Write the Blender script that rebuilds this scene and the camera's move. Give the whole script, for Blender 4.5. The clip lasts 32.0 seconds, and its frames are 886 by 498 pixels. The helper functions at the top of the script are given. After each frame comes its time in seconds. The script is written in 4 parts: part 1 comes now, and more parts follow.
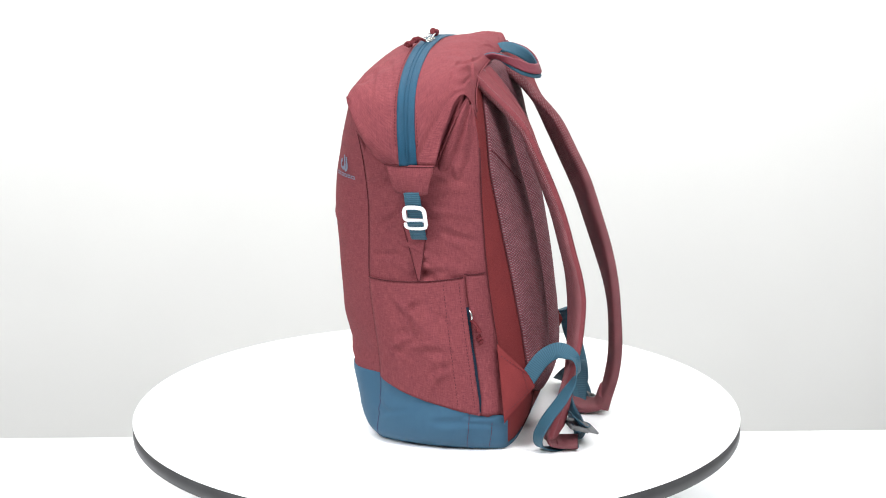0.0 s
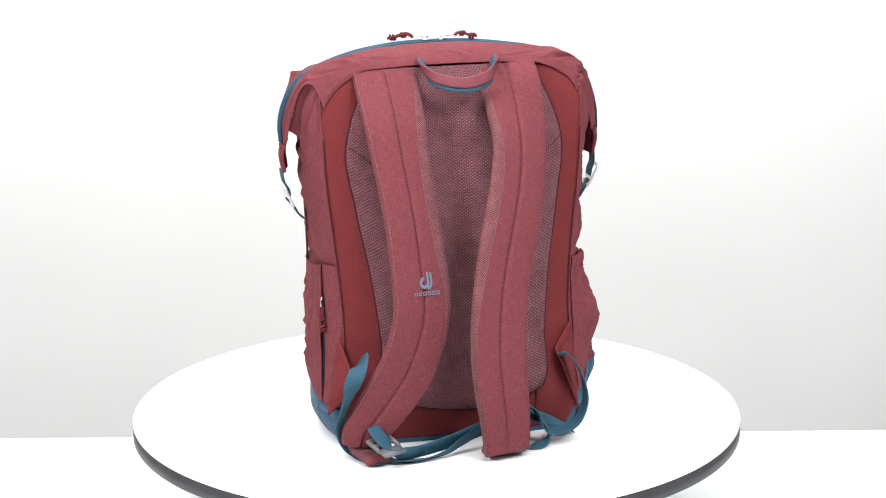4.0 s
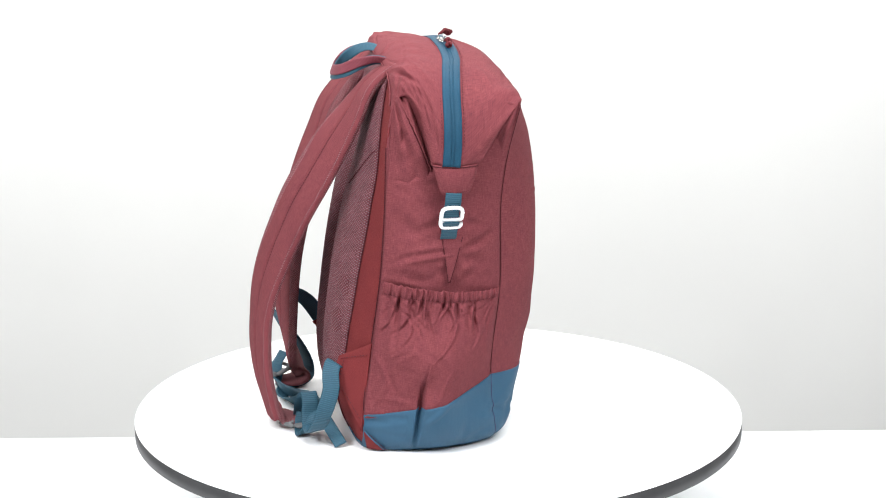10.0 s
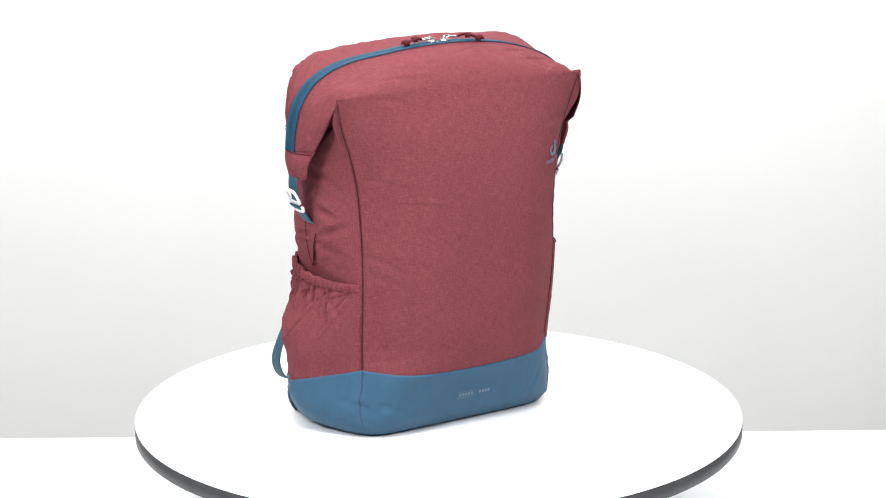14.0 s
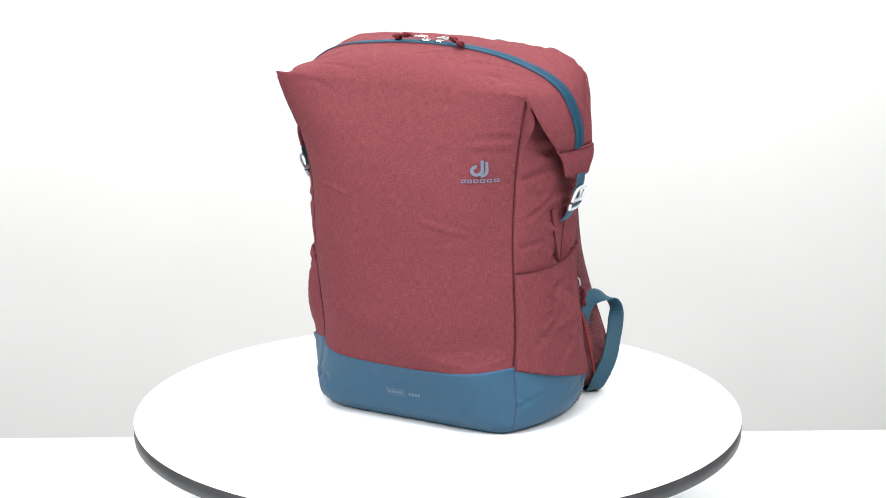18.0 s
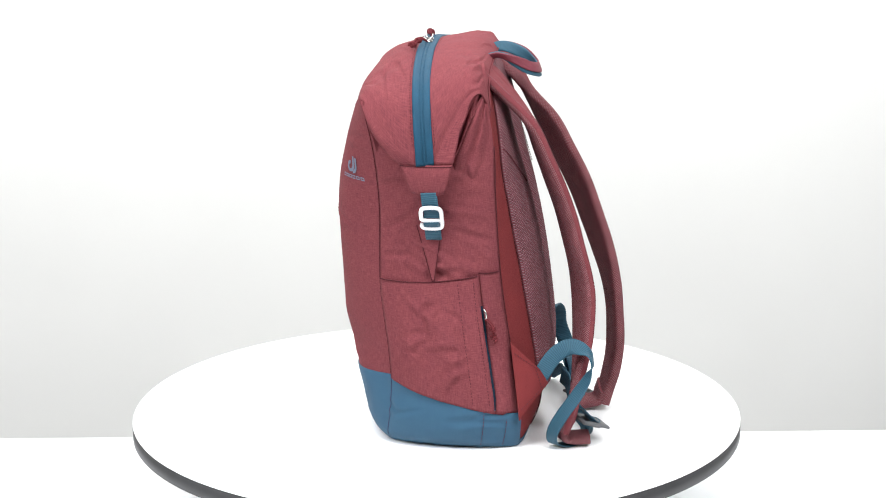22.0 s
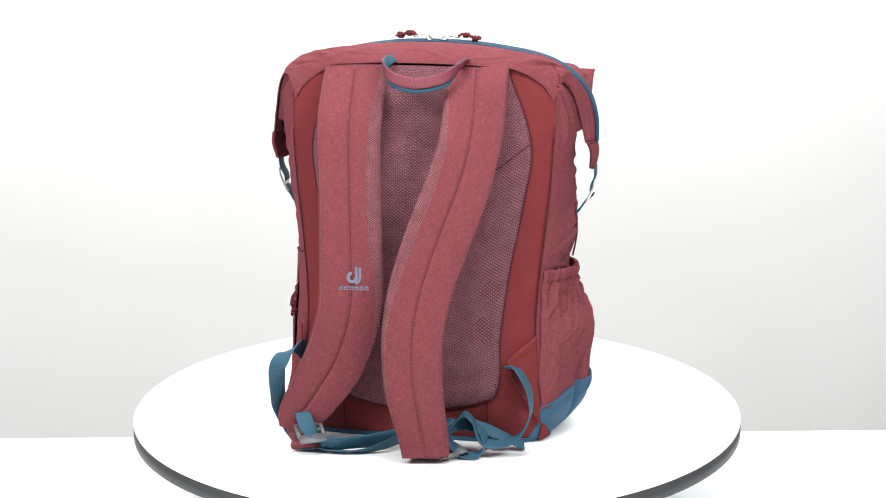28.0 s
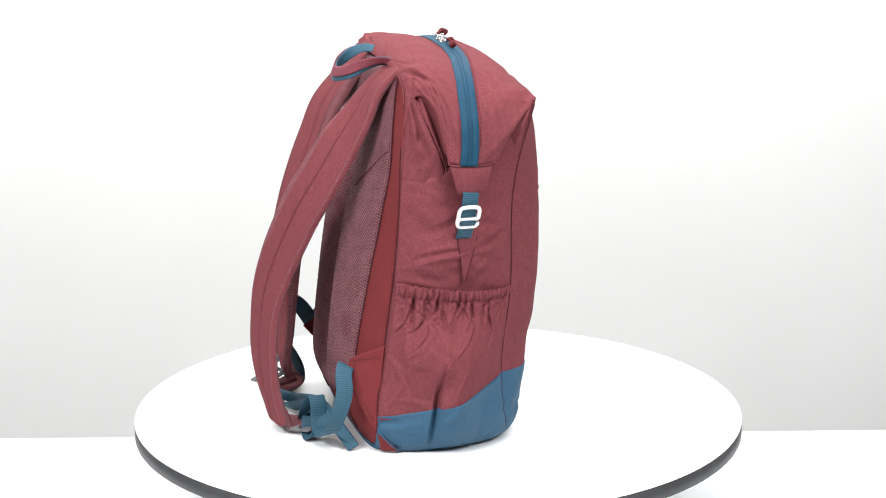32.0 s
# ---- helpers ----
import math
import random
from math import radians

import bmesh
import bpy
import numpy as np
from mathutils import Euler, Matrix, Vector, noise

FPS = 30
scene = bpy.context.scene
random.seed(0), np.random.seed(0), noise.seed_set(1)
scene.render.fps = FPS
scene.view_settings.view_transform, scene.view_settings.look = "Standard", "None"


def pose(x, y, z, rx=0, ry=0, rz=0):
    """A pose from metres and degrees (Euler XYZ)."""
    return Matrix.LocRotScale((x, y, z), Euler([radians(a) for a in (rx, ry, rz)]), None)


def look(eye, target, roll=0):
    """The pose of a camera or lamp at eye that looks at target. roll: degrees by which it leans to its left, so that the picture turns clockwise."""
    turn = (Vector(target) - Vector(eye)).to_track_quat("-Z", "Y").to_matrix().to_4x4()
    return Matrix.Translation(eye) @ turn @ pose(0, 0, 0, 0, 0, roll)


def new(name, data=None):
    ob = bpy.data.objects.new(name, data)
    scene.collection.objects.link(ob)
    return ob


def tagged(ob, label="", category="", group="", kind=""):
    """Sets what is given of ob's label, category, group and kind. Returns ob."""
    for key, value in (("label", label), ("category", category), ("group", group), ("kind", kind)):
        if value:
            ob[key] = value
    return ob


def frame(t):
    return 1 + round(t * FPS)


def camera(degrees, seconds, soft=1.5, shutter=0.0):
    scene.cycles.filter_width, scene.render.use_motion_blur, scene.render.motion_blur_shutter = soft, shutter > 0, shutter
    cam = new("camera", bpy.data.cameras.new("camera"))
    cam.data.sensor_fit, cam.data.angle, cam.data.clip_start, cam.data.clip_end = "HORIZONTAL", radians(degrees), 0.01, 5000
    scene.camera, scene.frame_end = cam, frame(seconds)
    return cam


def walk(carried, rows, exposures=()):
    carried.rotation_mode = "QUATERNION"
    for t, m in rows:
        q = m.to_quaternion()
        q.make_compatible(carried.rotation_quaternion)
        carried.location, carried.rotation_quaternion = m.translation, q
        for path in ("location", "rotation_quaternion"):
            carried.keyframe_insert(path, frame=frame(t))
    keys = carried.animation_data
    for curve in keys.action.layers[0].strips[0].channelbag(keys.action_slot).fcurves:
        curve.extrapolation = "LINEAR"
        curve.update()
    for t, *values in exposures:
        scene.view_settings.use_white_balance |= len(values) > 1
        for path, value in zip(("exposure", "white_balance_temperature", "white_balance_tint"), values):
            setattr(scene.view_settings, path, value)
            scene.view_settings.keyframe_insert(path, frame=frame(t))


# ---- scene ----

# ---------------------------------------------------------------- camera
cam = camera(22.26, 32.0, soft=1.0)
EYE = Vector((0.0, -2.6338, 0.8632))
AIM = EYE + 2.7 * Vector((0.0028, 0.96988, -0.24356))
walk(cam, [(0, look(EYE, AIM, -0.277)), (32, look(EYE, AIM, -0.277))])

# ---------------------------------------------------------------- world and lights
world = bpy.data.worlds.new("studio_world")
scene.world = world
world.use_nodes = True
world.node_tree.nodes["Background"].inputs[0].default_value = (0.9, 0.95, 1.0, 1)
world.node_tree.nodes["Background"].inputs[1].default_value = 0.2


def softbox(name, eye, target, sx, sy, watts, colour=(1, 1, 1)):
    d = bpy.data.lights.new(name, "AREA")
    d.shape, d.size, d.size_y, d.energy, d.color = "RECTANGLE", sx, sy, watts, colour
    ob = new(name, d)
    ob.matrix_world = look(eye, target)
    return ob


LAMP = (0.965, 0.975, 1.0)
softbox("key_light", (-1.45, -1.62, 1.8), (0, 0, 0.2), 0.9, 0.7, 52, LAMP)
softbox("fill_light", (1.25, -1.7, 1.9), (0, 0, 0.2), 0.9, 0.7, 49, LAMP)
softbox("top_light", (0, -0.85, 2.15), (0, 0, 0.1), 1.2, 0.7, 46, LAMP)
softbox("backdrop_light", (-0.2, 0.62, 1.7), (-0.2, 1.4, 0.0), 2.6, 0.3, 43, (0.985, 0.992, 0.978))

# ---------------------------------------------------------------- materials


def node_mat(name, rough=0.8, metal=0.0, spec=0.3):
    m = bpy.data.materials.new(name)
    m.use_nodes = True
    nt = m.node_tree
    b = nt.nodes["Principled BSDF"]
    b.inputs["Roughness"].default_value = rough
    b.inputs["Metallic"].default_value = metal
    b.inputs["Specular IOR Level"].default_value = spec
    return m, nt, b


def nd(nt, kind, **kw):
    n = nt.nodes.new(kind)
    for k, v in kw.items():
        n.inputs[k].default_value = v
    return n


def ramp(nt, src, stops):
    r = nt.nodes.new("ShaderNodeValToRGB")
    while len(r.color_ramp.elements) < len(stops):
        r.color_ramp.elements.new(0.5)
    for e, (p, c) in zip(r.color_ramp.elements, stops):
        e.position, e.color = p, (*c, 1)
    nt.links.new(src, r.inputs[0])
    return r.outputs[0]


def mapped(nt, scale, coord="UV", turn=0.0):
    tc = nt.nodes.new("ShaderNodeTexCoord")
    mp = nt.nodes.new("ShaderNodeMapping")
    mp.inputs["Scale"].default_value = scale
    mp.inputs["Rotation"].default_value = (0, 0, turn)
    nt.links.new(tc.outputs[coord], mp.inputs[0])
    return mp.outputs[0]


def mixc(nt, fac, a, b, mode="MIX"):
    m = nt.nodes.new("ShaderNodeMix")
    m.data_type, m.blend_type = "RGBA", mode
    for sock, val in ((m.inputs[0], fac), (m.inputs[6], a), (m.inputs[7], b)):
        if hasattr(val, "is_linked"):
            nt.links.new(val, sock)
        else:
            sock.default_value = val if isinstance(val, float) else (*val, 1)
    return m.outputs[2]


def bump(nt, b, height, strength, dist):
    bp = nt.nodes.new("ShaderNodeBump")
    bp.inputs["Strength"].default_value = strength
    bp.inputs["Distance"].default_value = dist
    nt.links.new(height, bp.inputs["Height"])
    nt.links.new(bp.outputs[0], b.inputs["Normal"])


def fabric(name, dark, mid, light, rough=0.9, streak=(300, 1500), strength=0.35, sheen=0.0, cloud=0.10, spec=0.15):
    """Woven cloth: heathered threads both ways, faint clouding, fine relief."""
    m, nt, b = node_mat(name, rough, 0, spec)
    n1 = nd(nt, "ShaderNodeTexNoise", Scale=1.0, Detail=3.0, Roughness=0.7)
    nt.links.new(mapped(nt, (streak[0], streak[1], 1)), n1.inputs[0])
    n2 = nd(nt, "ShaderNodeTexNoise", Scale=1.0, Detail=3.0, Roughness=0.7)
    nt.links.new(mapped(nt, (streak[1] * 0.85, streak[0] * 0.8, 1)), n2.inputs[0])
    c1 = ramp(nt, n1.outputs[0], [(0.36, dark), (0.5, mid), (0.64, light)])
    c2 = ramp(nt, n2.outputs[0], [(0.36, dark), (0.5, mid), (0.64, light)])
    c = mixc(nt, 0.46, c1, c2)
    n3 = nd(nt, "ShaderNodeTexNoise", Scale=1.0, Detail=4.0, Roughness=0.65)
    nt.links.new(mapped(nt, (60, 34, 1)), n3.inputs[0])
    lo, hi = 1 - cloud, 1 + cloud
    c = mixc(nt, 1.0, c, ramp(nt, n3.outputs[0], [(0.33, (lo, lo, lo * 1.04)), (0.67, (hi, hi, hi))]), "MULTIPLY")
    nt.links.new(c, b.inputs["Base Color"])
    b.inputs["Sheen Weight"].default_value = sheen
    bump(nt, b, n1.outputs[0], strength, 0.0008)
    return m


M_MAROON = fabric("maroon_heather_polyester", (0.126, 0.034, 0.041), (0.186, 0.0465, 0.053), (0.256, 0.068, 0.075), streak=(130, 1600), strength=0.5, cloud=0.03, spec=0.10)
M_RED = fabric("brick_red_polyester", (0.132, 0.021, 0.022), (0.166, 0.027, 0.028), (0.205, 0.036, 0.037), streak=(500, 1300), strength=0.4, cloud=0.06)
M_BLUE = fabric("steel_blue_coated_polyester", (0.033, 0.087, 0.140), (0.039, 0.101, 0.163), (0.047, 0.117, 0.186), rough=0.55, streak=(1300, 1300), strength=0.2, cloud=0.05)
# seam lines: recess shade put into the colour; also the padding's piping
M_PIPING_SHADE = fabric("dark_maroon_piping_and_seam_shade", (0.05, 0.012, 0.016), (0.075, 0.018, 0.022), (0.10, 0.025, 0.03))
M_DARK = fabric("dark_lining_cloth", (0.012, 0.02, 0.035), (0.018, 0.03, 0.05), (0.025, 0.04, 0.065), sheen=0.0)
M_STITCH = fabric("dark_maroon_thread", (0.085, 0.022, 0.027), (0.10, 0.027, 0.032), (0.12, 0.032, 0.038))
M_STITCH_PINK = fabric("pale_pink_thread", (0.2, 0.07, 0.085), (0.26, 0.10, 0.115), (0.31, 0.13, 0.145))
# dark blue that stands in for shade in the base's corner creases
M_CREASE_SHADE = fabric("dark_blue_crease_shade", (0.05, 0.05, 0.10), (0.06, 0.06, 0.11), (0.07, 0.07, 0.12), sheen=0.0)
M_PRINT = fabric("slate_blue_print", (0.15, 0.16, 0.21), (0.17, 0.185, 0.24), (0.19, 0.21, 0.27), sheen=0.0, strength=0.1)
M_PRINT_GREY = fabric("blue_grey_print", (0.13, 0.19, 0.25), (0.15, 0.21, 0.27), (0.17, 0.23, 0.29), sheen=0.0, strength=0.1)
M_CORD = fabric("maroon_cord", (0.085, 0.014, 0.018), (0.13, 0.022, 0.026), (0.2, 0.04, 0.045), streak=(300, 1200), strength=0.8)


def ribbed(name, dark, light, rough=0.6, ribs=420.0, relief=0.5):
    """Woven webbing with cross ribs; v runs along its length in metres."""
    m, nt, b = node_mat(name, rough, 0, 0.3)
    w = nd(nt, "ShaderNodeTexWave", Scale=1.0, Distortion=0.6)
    w.bands_direction = "Y"
    nt.links.new(mapped(nt, (20, ribs / 6.2832 * 2, 1)), w.inputs[0])
    n = nd(nt, "ShaderNodeTexNoise", Scale=1.0, Detail=2.0)
    nt.links.new(mapped(nt, (900, 900, 1)), n.inputs[0])
    c = ramp(nt, w.outputs[1], [(0.1, dark), (0.7, light)])
    c = mixc(nt, 1.0, c, ramp(nt, n.outputs[0], [(0.3, (0.88, 0.88, 0.88)), (0.7, (1.08, 1.08, 1.08))]), "MULTIPLY")
    nt.links.new(c, b.inputs["Base Color"])
    bump(nt, b, w.outputs[1], relief, 0.0005)
    return m


M_WEB = ribbed("blue_webbing", (0.021, 0.072, 0.108), (0.031, 0.098, 0.145))
M_WEB_MAROON = ribbed("maroon_webbing", (0.155, 0.033, 0.048), (0.225, 0.051, 0.069), ribs=620.0, relief=0.35)
M_LINING = ribbed("blue_handle_webbing", (0.024, 0.080, 0.120), (0.031, 0.098, 0.145), ribs=620.0, relief=0.3)
M_ZIP = fabric("blue_zip_tape", (0.010, 0.050, 0.088), (0.013, 0.060, 0.104), (0.0175, 0.071, 0.121), rough=0.6, streak=(1300, 1300), strength=0.2)


def airmesh(name, hole, thread, pale, pitch, cut=0.36):
    """Open knitted spacer mesh: rows of small lozenge holes between pale threads."""
    m, nt, b = node_mat(name, 0.85, 0, 0.2)
    k = 3.14159 / pitch / 3.14159
    waves = []
    for turn in (0.70, -0.70):
        w = nd(nt, "ShaderNodeTexWave", Scale=1.0, Distortion=0.3, Detail=1.0)
        w.bands_direction = "Y"
        nt.links.new(mapped(nt, (k * 0.5, k * 0.5, 1), turn=turn), w.inputs[0])
        waves.append(w.outputs[1])
    mul = nt.nodes.new("ShaderNodeMath")
    mul.operation = "MULTIPLY"
    nt.links.new(waves[0], mul.inputs[0])
    nt.links.new(waves[1], mul.inputs[1])
    n = nd(nt, "ShaderNodeTexNoise", Scale=1.0, Detail=2.0)
    nt.links.new(mapped(nt, (60, 60, 1)), n.inputs[0])
    c = ramp(nt, mul.outputs[0], [(0.02, thread), (cut * 0.5, hole), (cut, pale)])
    c = mixc(nt, 1.0, c, ramp(nt, n.outputs[0], [(0.3, (0.85, 0.85, 0.85)), (0.7, (1.12, 1.12, 1.12))]), "MULTIPLY")
    nt.links.new(c, b.inputs["Base Color"])
    inv = nt.nodes.new("ShaderNodeMath")
    inv.operation = "SUBTRACT"
    inv.inputs[0].default_value = 1.0
    nt.links.new(mul.outputs[0], inv.inputs[1])
    bump(nt, b, inv.outputs[0], 0.8, 0.0012)
    return m


M_MESH = airmesh("maroon_grey_air_mesh", (0.042, 0.012, 0.016), (0.185, 0.050, 0.062), (0.240, 0.135, 0.150), 0.0042)
M_MESH_OPEN = airmesh("open_maroon_air_mesh", (0.045, 0.011, 0.014), (0.150, 0.038, 0.047), (0.225, 0.112, 0.126), 0.0047, 0.33)
M_MESH_FINE = airmesh("fine_maroon_air_mesh", (0.065, 0.014, 0.018), (0.205, 0.048, 0.058), (0.29, 0.145, 0.155), 0.0032, 0.30)


def plain(name, colour, rough, metal=0.0, spec=0.5, spread=0.06, scale=60.0, relief=0.05):
    m, nt, b = node_mat(name, rough, metal, spec)
    n = nd(nt, "ShaderNodeTexNoise", Scale=scale, Detail=4.0)
    nt.links.new(mapped(nt, (1, 1, 1), "Object"), n.inputs[0])
    lo, hi = tuple(c * (1 - spread) for c in colour), tuple(min(1.0, c * (1 + spread)) for c in colour)
    nt.links.new(ramp(nt, n.outputs[0], [(0.3, lo), (0.7, hi)]), b.inputs["Base Color"])
    bump(nt, b, n.outputs[0], relief, 0.001)
    return m


M_ALU = plain("pale_anodised_aluminium", (0.86, 0.86, 0.87), 0.38, 0.55, spread=0.03)
M_STEEL = plain("polished_zip_metal", (0.75, 0.74, 0.72), 0.22, 1.0, spread=0.05)
M_GREYPL = plain("grey_buckle_plastic", (0.14, 0.145, 0.15), 0.5, 0.0, spread=0.08)
M_WHITE = plain("white_laminate", (0.88, 0.88, 0.88), 0.35, 0.0, spread=0.012, scale=8.0, relief=0.01)
M_EDGE = plain("charcoal_edge_band", (0.045, 0.045, 0.047), 0.45, 0.0, spread=0.15, scale=30)
M_TABLE = plain("white_table_top", (0.745, 0.755, 0.765), 0.4, 0.0, spread=0.015, scale=5.0, relief=0.01)
M_PAPER = plain("pale_grey_paper_backdrop", (0.74, 0.74, 0.72), 0.9, 0.0, 0.1, spread=0.015, scale=3.0, relief=0.02)
M_WALL = plain("grey_painted_wall", (0.3, 0.3, 0.3), 0.85, 0.0, 0.2, spread=0.02, scale=4.0)
M_FLOOR = plain("grey_studio_floor", (0.35, 0.35, 0.35), 0.7, 0.0, 0.3, spread=0.08, scale=4.0)

# ---------------------------------------------------------------- mesh helpers


def part(name, bm, material, parent=None, label="", smooth=True):
    me = bpy.data.meshes.new(name)
    bm.normal_update()
    bm.to_mesh(me)
    bm.free()
    if smooth:
        me.shade_smooth()
    me.materials.append(material)
    ob = new(name, me)
    if parent is not None:
        ob.parent = parent
    if label:
        tagged(ob, label)
    return ob


def sheet(name, fn, nu, nv, material, parent, label="", thick=0.0, size=(1.0, 1.0), inner=-1.0):
    """A surface fn(u, v), u and v from 0 to 1, with UVs in metres; thick closes it into a solid cloth."""
    bm = bmesh.new()
    uvl = bm.loops.layers.uv.new("UVMap")
    g = [[bm.verts.new(fn(i / nu, j / nv)) for i in range(nu + 1)] for j in range(nv + 1)]
    for j in range(nv):
        for i in range(nu):
            f = bm.faces.new((g[j][i], g[j][i + 1], g[j + 1][i + 1], g[j + 1][i]))
            for lp, (a, c) in zip(f.loops, ((i, j), (i + 1, j), (i + 1, j + 1), (i, j + 1))):
                lp[uvl].uv = (a / nu * size[0], c / nv * size[1])
    ob = part(name, bm, material, parent, label)
    if thick:
        md = ob.modifiers.new("cloth", "SOLIDIFY")
        md.thickness, md.offset = thick, inner
    return ob


def spline(pts, n):
    """n + 1 points on a smooth line through pts (tuples of any length)."""
    p = np.array(pts, float)
    d = np.concatenate([[0], np.cumsum(np.linalg.norm(np.diff(p[:, :3], axis=0), axis=1) + 1e-9)])
    m = np.zeros_like(p)
    m[1:-1] = (p[2:] - p[:-2]) / (d[2:] - d[:-2])[:, None]
    m[0], m[-1] = (p[1] - p[0]) / (d[1] - d[0]), (p[-1] - p[-2]) / (d[-1] - d[-2])
    out = []
    for s in np.linspace(0, d[-1], n + 1):
        i = min(max(int(np.searchsorted(d, s)) - 1, 0), len(d) - 2)
        h = d[i + 1] - d[i]
        t = (s - d[i]) / h
        out.append((2 * t**3 - 3 * t**2 + 1) * p[i] + (t**3 - 2 * t**2 + t) * h * m[i] + (3 * t**2 - 2 * t**3) * p[i + 1] + (t**3 - t**2) * h * m[i + 1])
    return np.array(out)


def smooth_lerp(table):
    """A smooth curve through the table's knots (first column rising)."""
    xs, ys = np.array([a for a, _ in table], float), np.array([b for _, b in table], float)
    m = np.gradient(ys, xs)

    def f(z):
        z = min(max(z, xs[0]), xs[-1])
        i = min(max(int(np.searchsorted(xs, z)) - 1, 0), len(xs) - 2)
        h = xs[i + 1] - xs[i]
        t = (z - xs[i]) / h
        return float((2 * t**3 - 3 * t**2 + 1) * ys[i] + (t**3 - 2 * t**2 + t) * h * m[i] + (3 * t**2 - 2 * t**3) * ys[i + 1] + (t**3 - t**2) * h * m[i + 1])
    return f


def sweep(name, pts, wide, section, material, parent, label="", n=60, closed=True, caps=True, width=None, vary=None):
    """Sweeps a section of (across, up) pairs along a line. wide: for each control point the direction across.
    width: for each control point a factor on the across values. vary: gives the section at a share of the length."""
    k = len(pts)
    width = width or [1.0] * k
    gauge = sum(width) / k
    line = spline([(*p, *Vector(w).normalized(), f) for p, w, f in zip(pts, wide, width)], n)
    bm = bmesh.new()
    uvl = bm.loops.layers.uv.new("UVMap")
    rings, length = [], 0.0
    for i, row in enumerate(line):
        p = Vector(row[:3])
        a, b = Vector(line[max(i - 1, 0)][:3]), Vector(line[min(i + 1, n)][:3])
        t = (b - a).normalized()
        w = Vector(row[3:6])
        w = (w - t * w.dot(t)).normalized()
        up = t.cross(w)
        if i:
            length += (p - Vector(line[i - 1][:3])).length
        rings.append(([bm.verts.new(p + w * (s * row[6]) + up * h) for s, h in (vary(i / n) if vary else section)], length))
    m = len(section)
    for i in range(n):
        (ra, la), (rb, lb) = rings[i], rings[i + 1]
        across = 0.0
        for j in range(m if closed else m - 1):
            j2 = (j + 1) % m
            step = math.hypot((section[j][0] - section[j2][0]) * gauge, section[j][1] - section[j2][1])
            f = bm.faces.new((ra[j], ra[j2], rb[j2], rb[j]))
            for lp, uv in zip(f.loops, ((across, la), (across + step, la), (across + step, lb), (across, lb))):
                lp[uvl].uv = uv
            across += step
    if closed and caps:
        bm.faces.new(list(reversed(rings[0][0])))
        bm.faces.new(rings[-1][0])
    return part(name, bm, material, parent, label)


def band(width, thick):
    """Section of a flat webbing with rounded edges."""
    a, h, r = width / 2, thick / 2, thick / 2
    return [(-a, 0), (-a + r, -h), (-a * 0.5, -h), (0, -h), (a * 0.5, -h), (a - r, -h), (a, 0), (a - r, h), (a * 0.5, h), (0, h), (-a * 0.5, h), (-a + r, h)]


def circle(r, k=8):
    return [(r * math.cos(2 * math.pi * i / k), r * math.sin(2 * math.pi * i / k)) for i in range(k)]


def tube(name, pts, r, material, parent, label="", n=None, k=8, across=(0.31, 0.83, 0.47)):
    return sweep(name, pts, [across] * len(pts), circle(r, k), material, parent, label, n or len(pts) * 4)


def stitches(name, pts, out, material, parent, stitch=0.0026, gap=0.0014, r=0.00035, label=""):
    """A row of short thread loops along a dense line of points; out: a fixed or per-point direction away from the cloth."""
    p = [Vector(q) for q in pts]
    d = [0.0]
    for a, b in zip(p, p[1:]):
        d.append(d[-1] + (b - a).length)

    def at(s):
        i = min(max(int(np.searchsorted(d, s)) - 1, 0), len(p) - 2)
        return p[i].lerp(p[i + 1], (s - d[i]) / max(d[i + 1] - d[i], 1e-9)), i
    bm = bmesh.new()
    bm.loops.layers.uv.new("UVMap")
    s = gap
    while s + stitch < d[-1]:
        (a, i), (b, _) = at(s), at(s + stitch)
        o = Vector(out[i]) if isinstance(out, list) else Vector(out)
        t = (b - a).normalized()
        side = t.cross(o).normalized() * r
        o = o.normalized() * r
        va = [bm.verts.new(a + q) for q in (side - o, -side - o)]
        vm = [bm.verts.new(a.lerp(b, 0.25) + q) for q in (side + o, -side + o)]
        vn = [bm.verts.new(a.lerp(b, 0.75) + q) for q in (side + o, -side + o)]
        vb = [bm.verts.new(b + q) for q in (side - o, -side - o)]
        bm.faces.new((va[0], va[1], vm[1], vm[0]))
        bm.faces.new((vm[0], vm[1], vn[1], vn[0]))
        bm.faces.new((vn[0], vn[1], vb[1], vb[0]))
        bm.faces.new((va[0], vm[0], vn[0], vb[0]))
        bm.faces.new((va[1], vb[1], vn[1], vm[1]))
        s += stitch + gap
    ob = part(name, bm, material, parent, label)
    return tagged(ob, kind="stuff")


def wrinkle(p, scale, seed):
    return noise.noise(Vector((p[0] * scale[0] + seed, p[1] * scale[1] + seed * 1.7, p[2] * scale[2])))


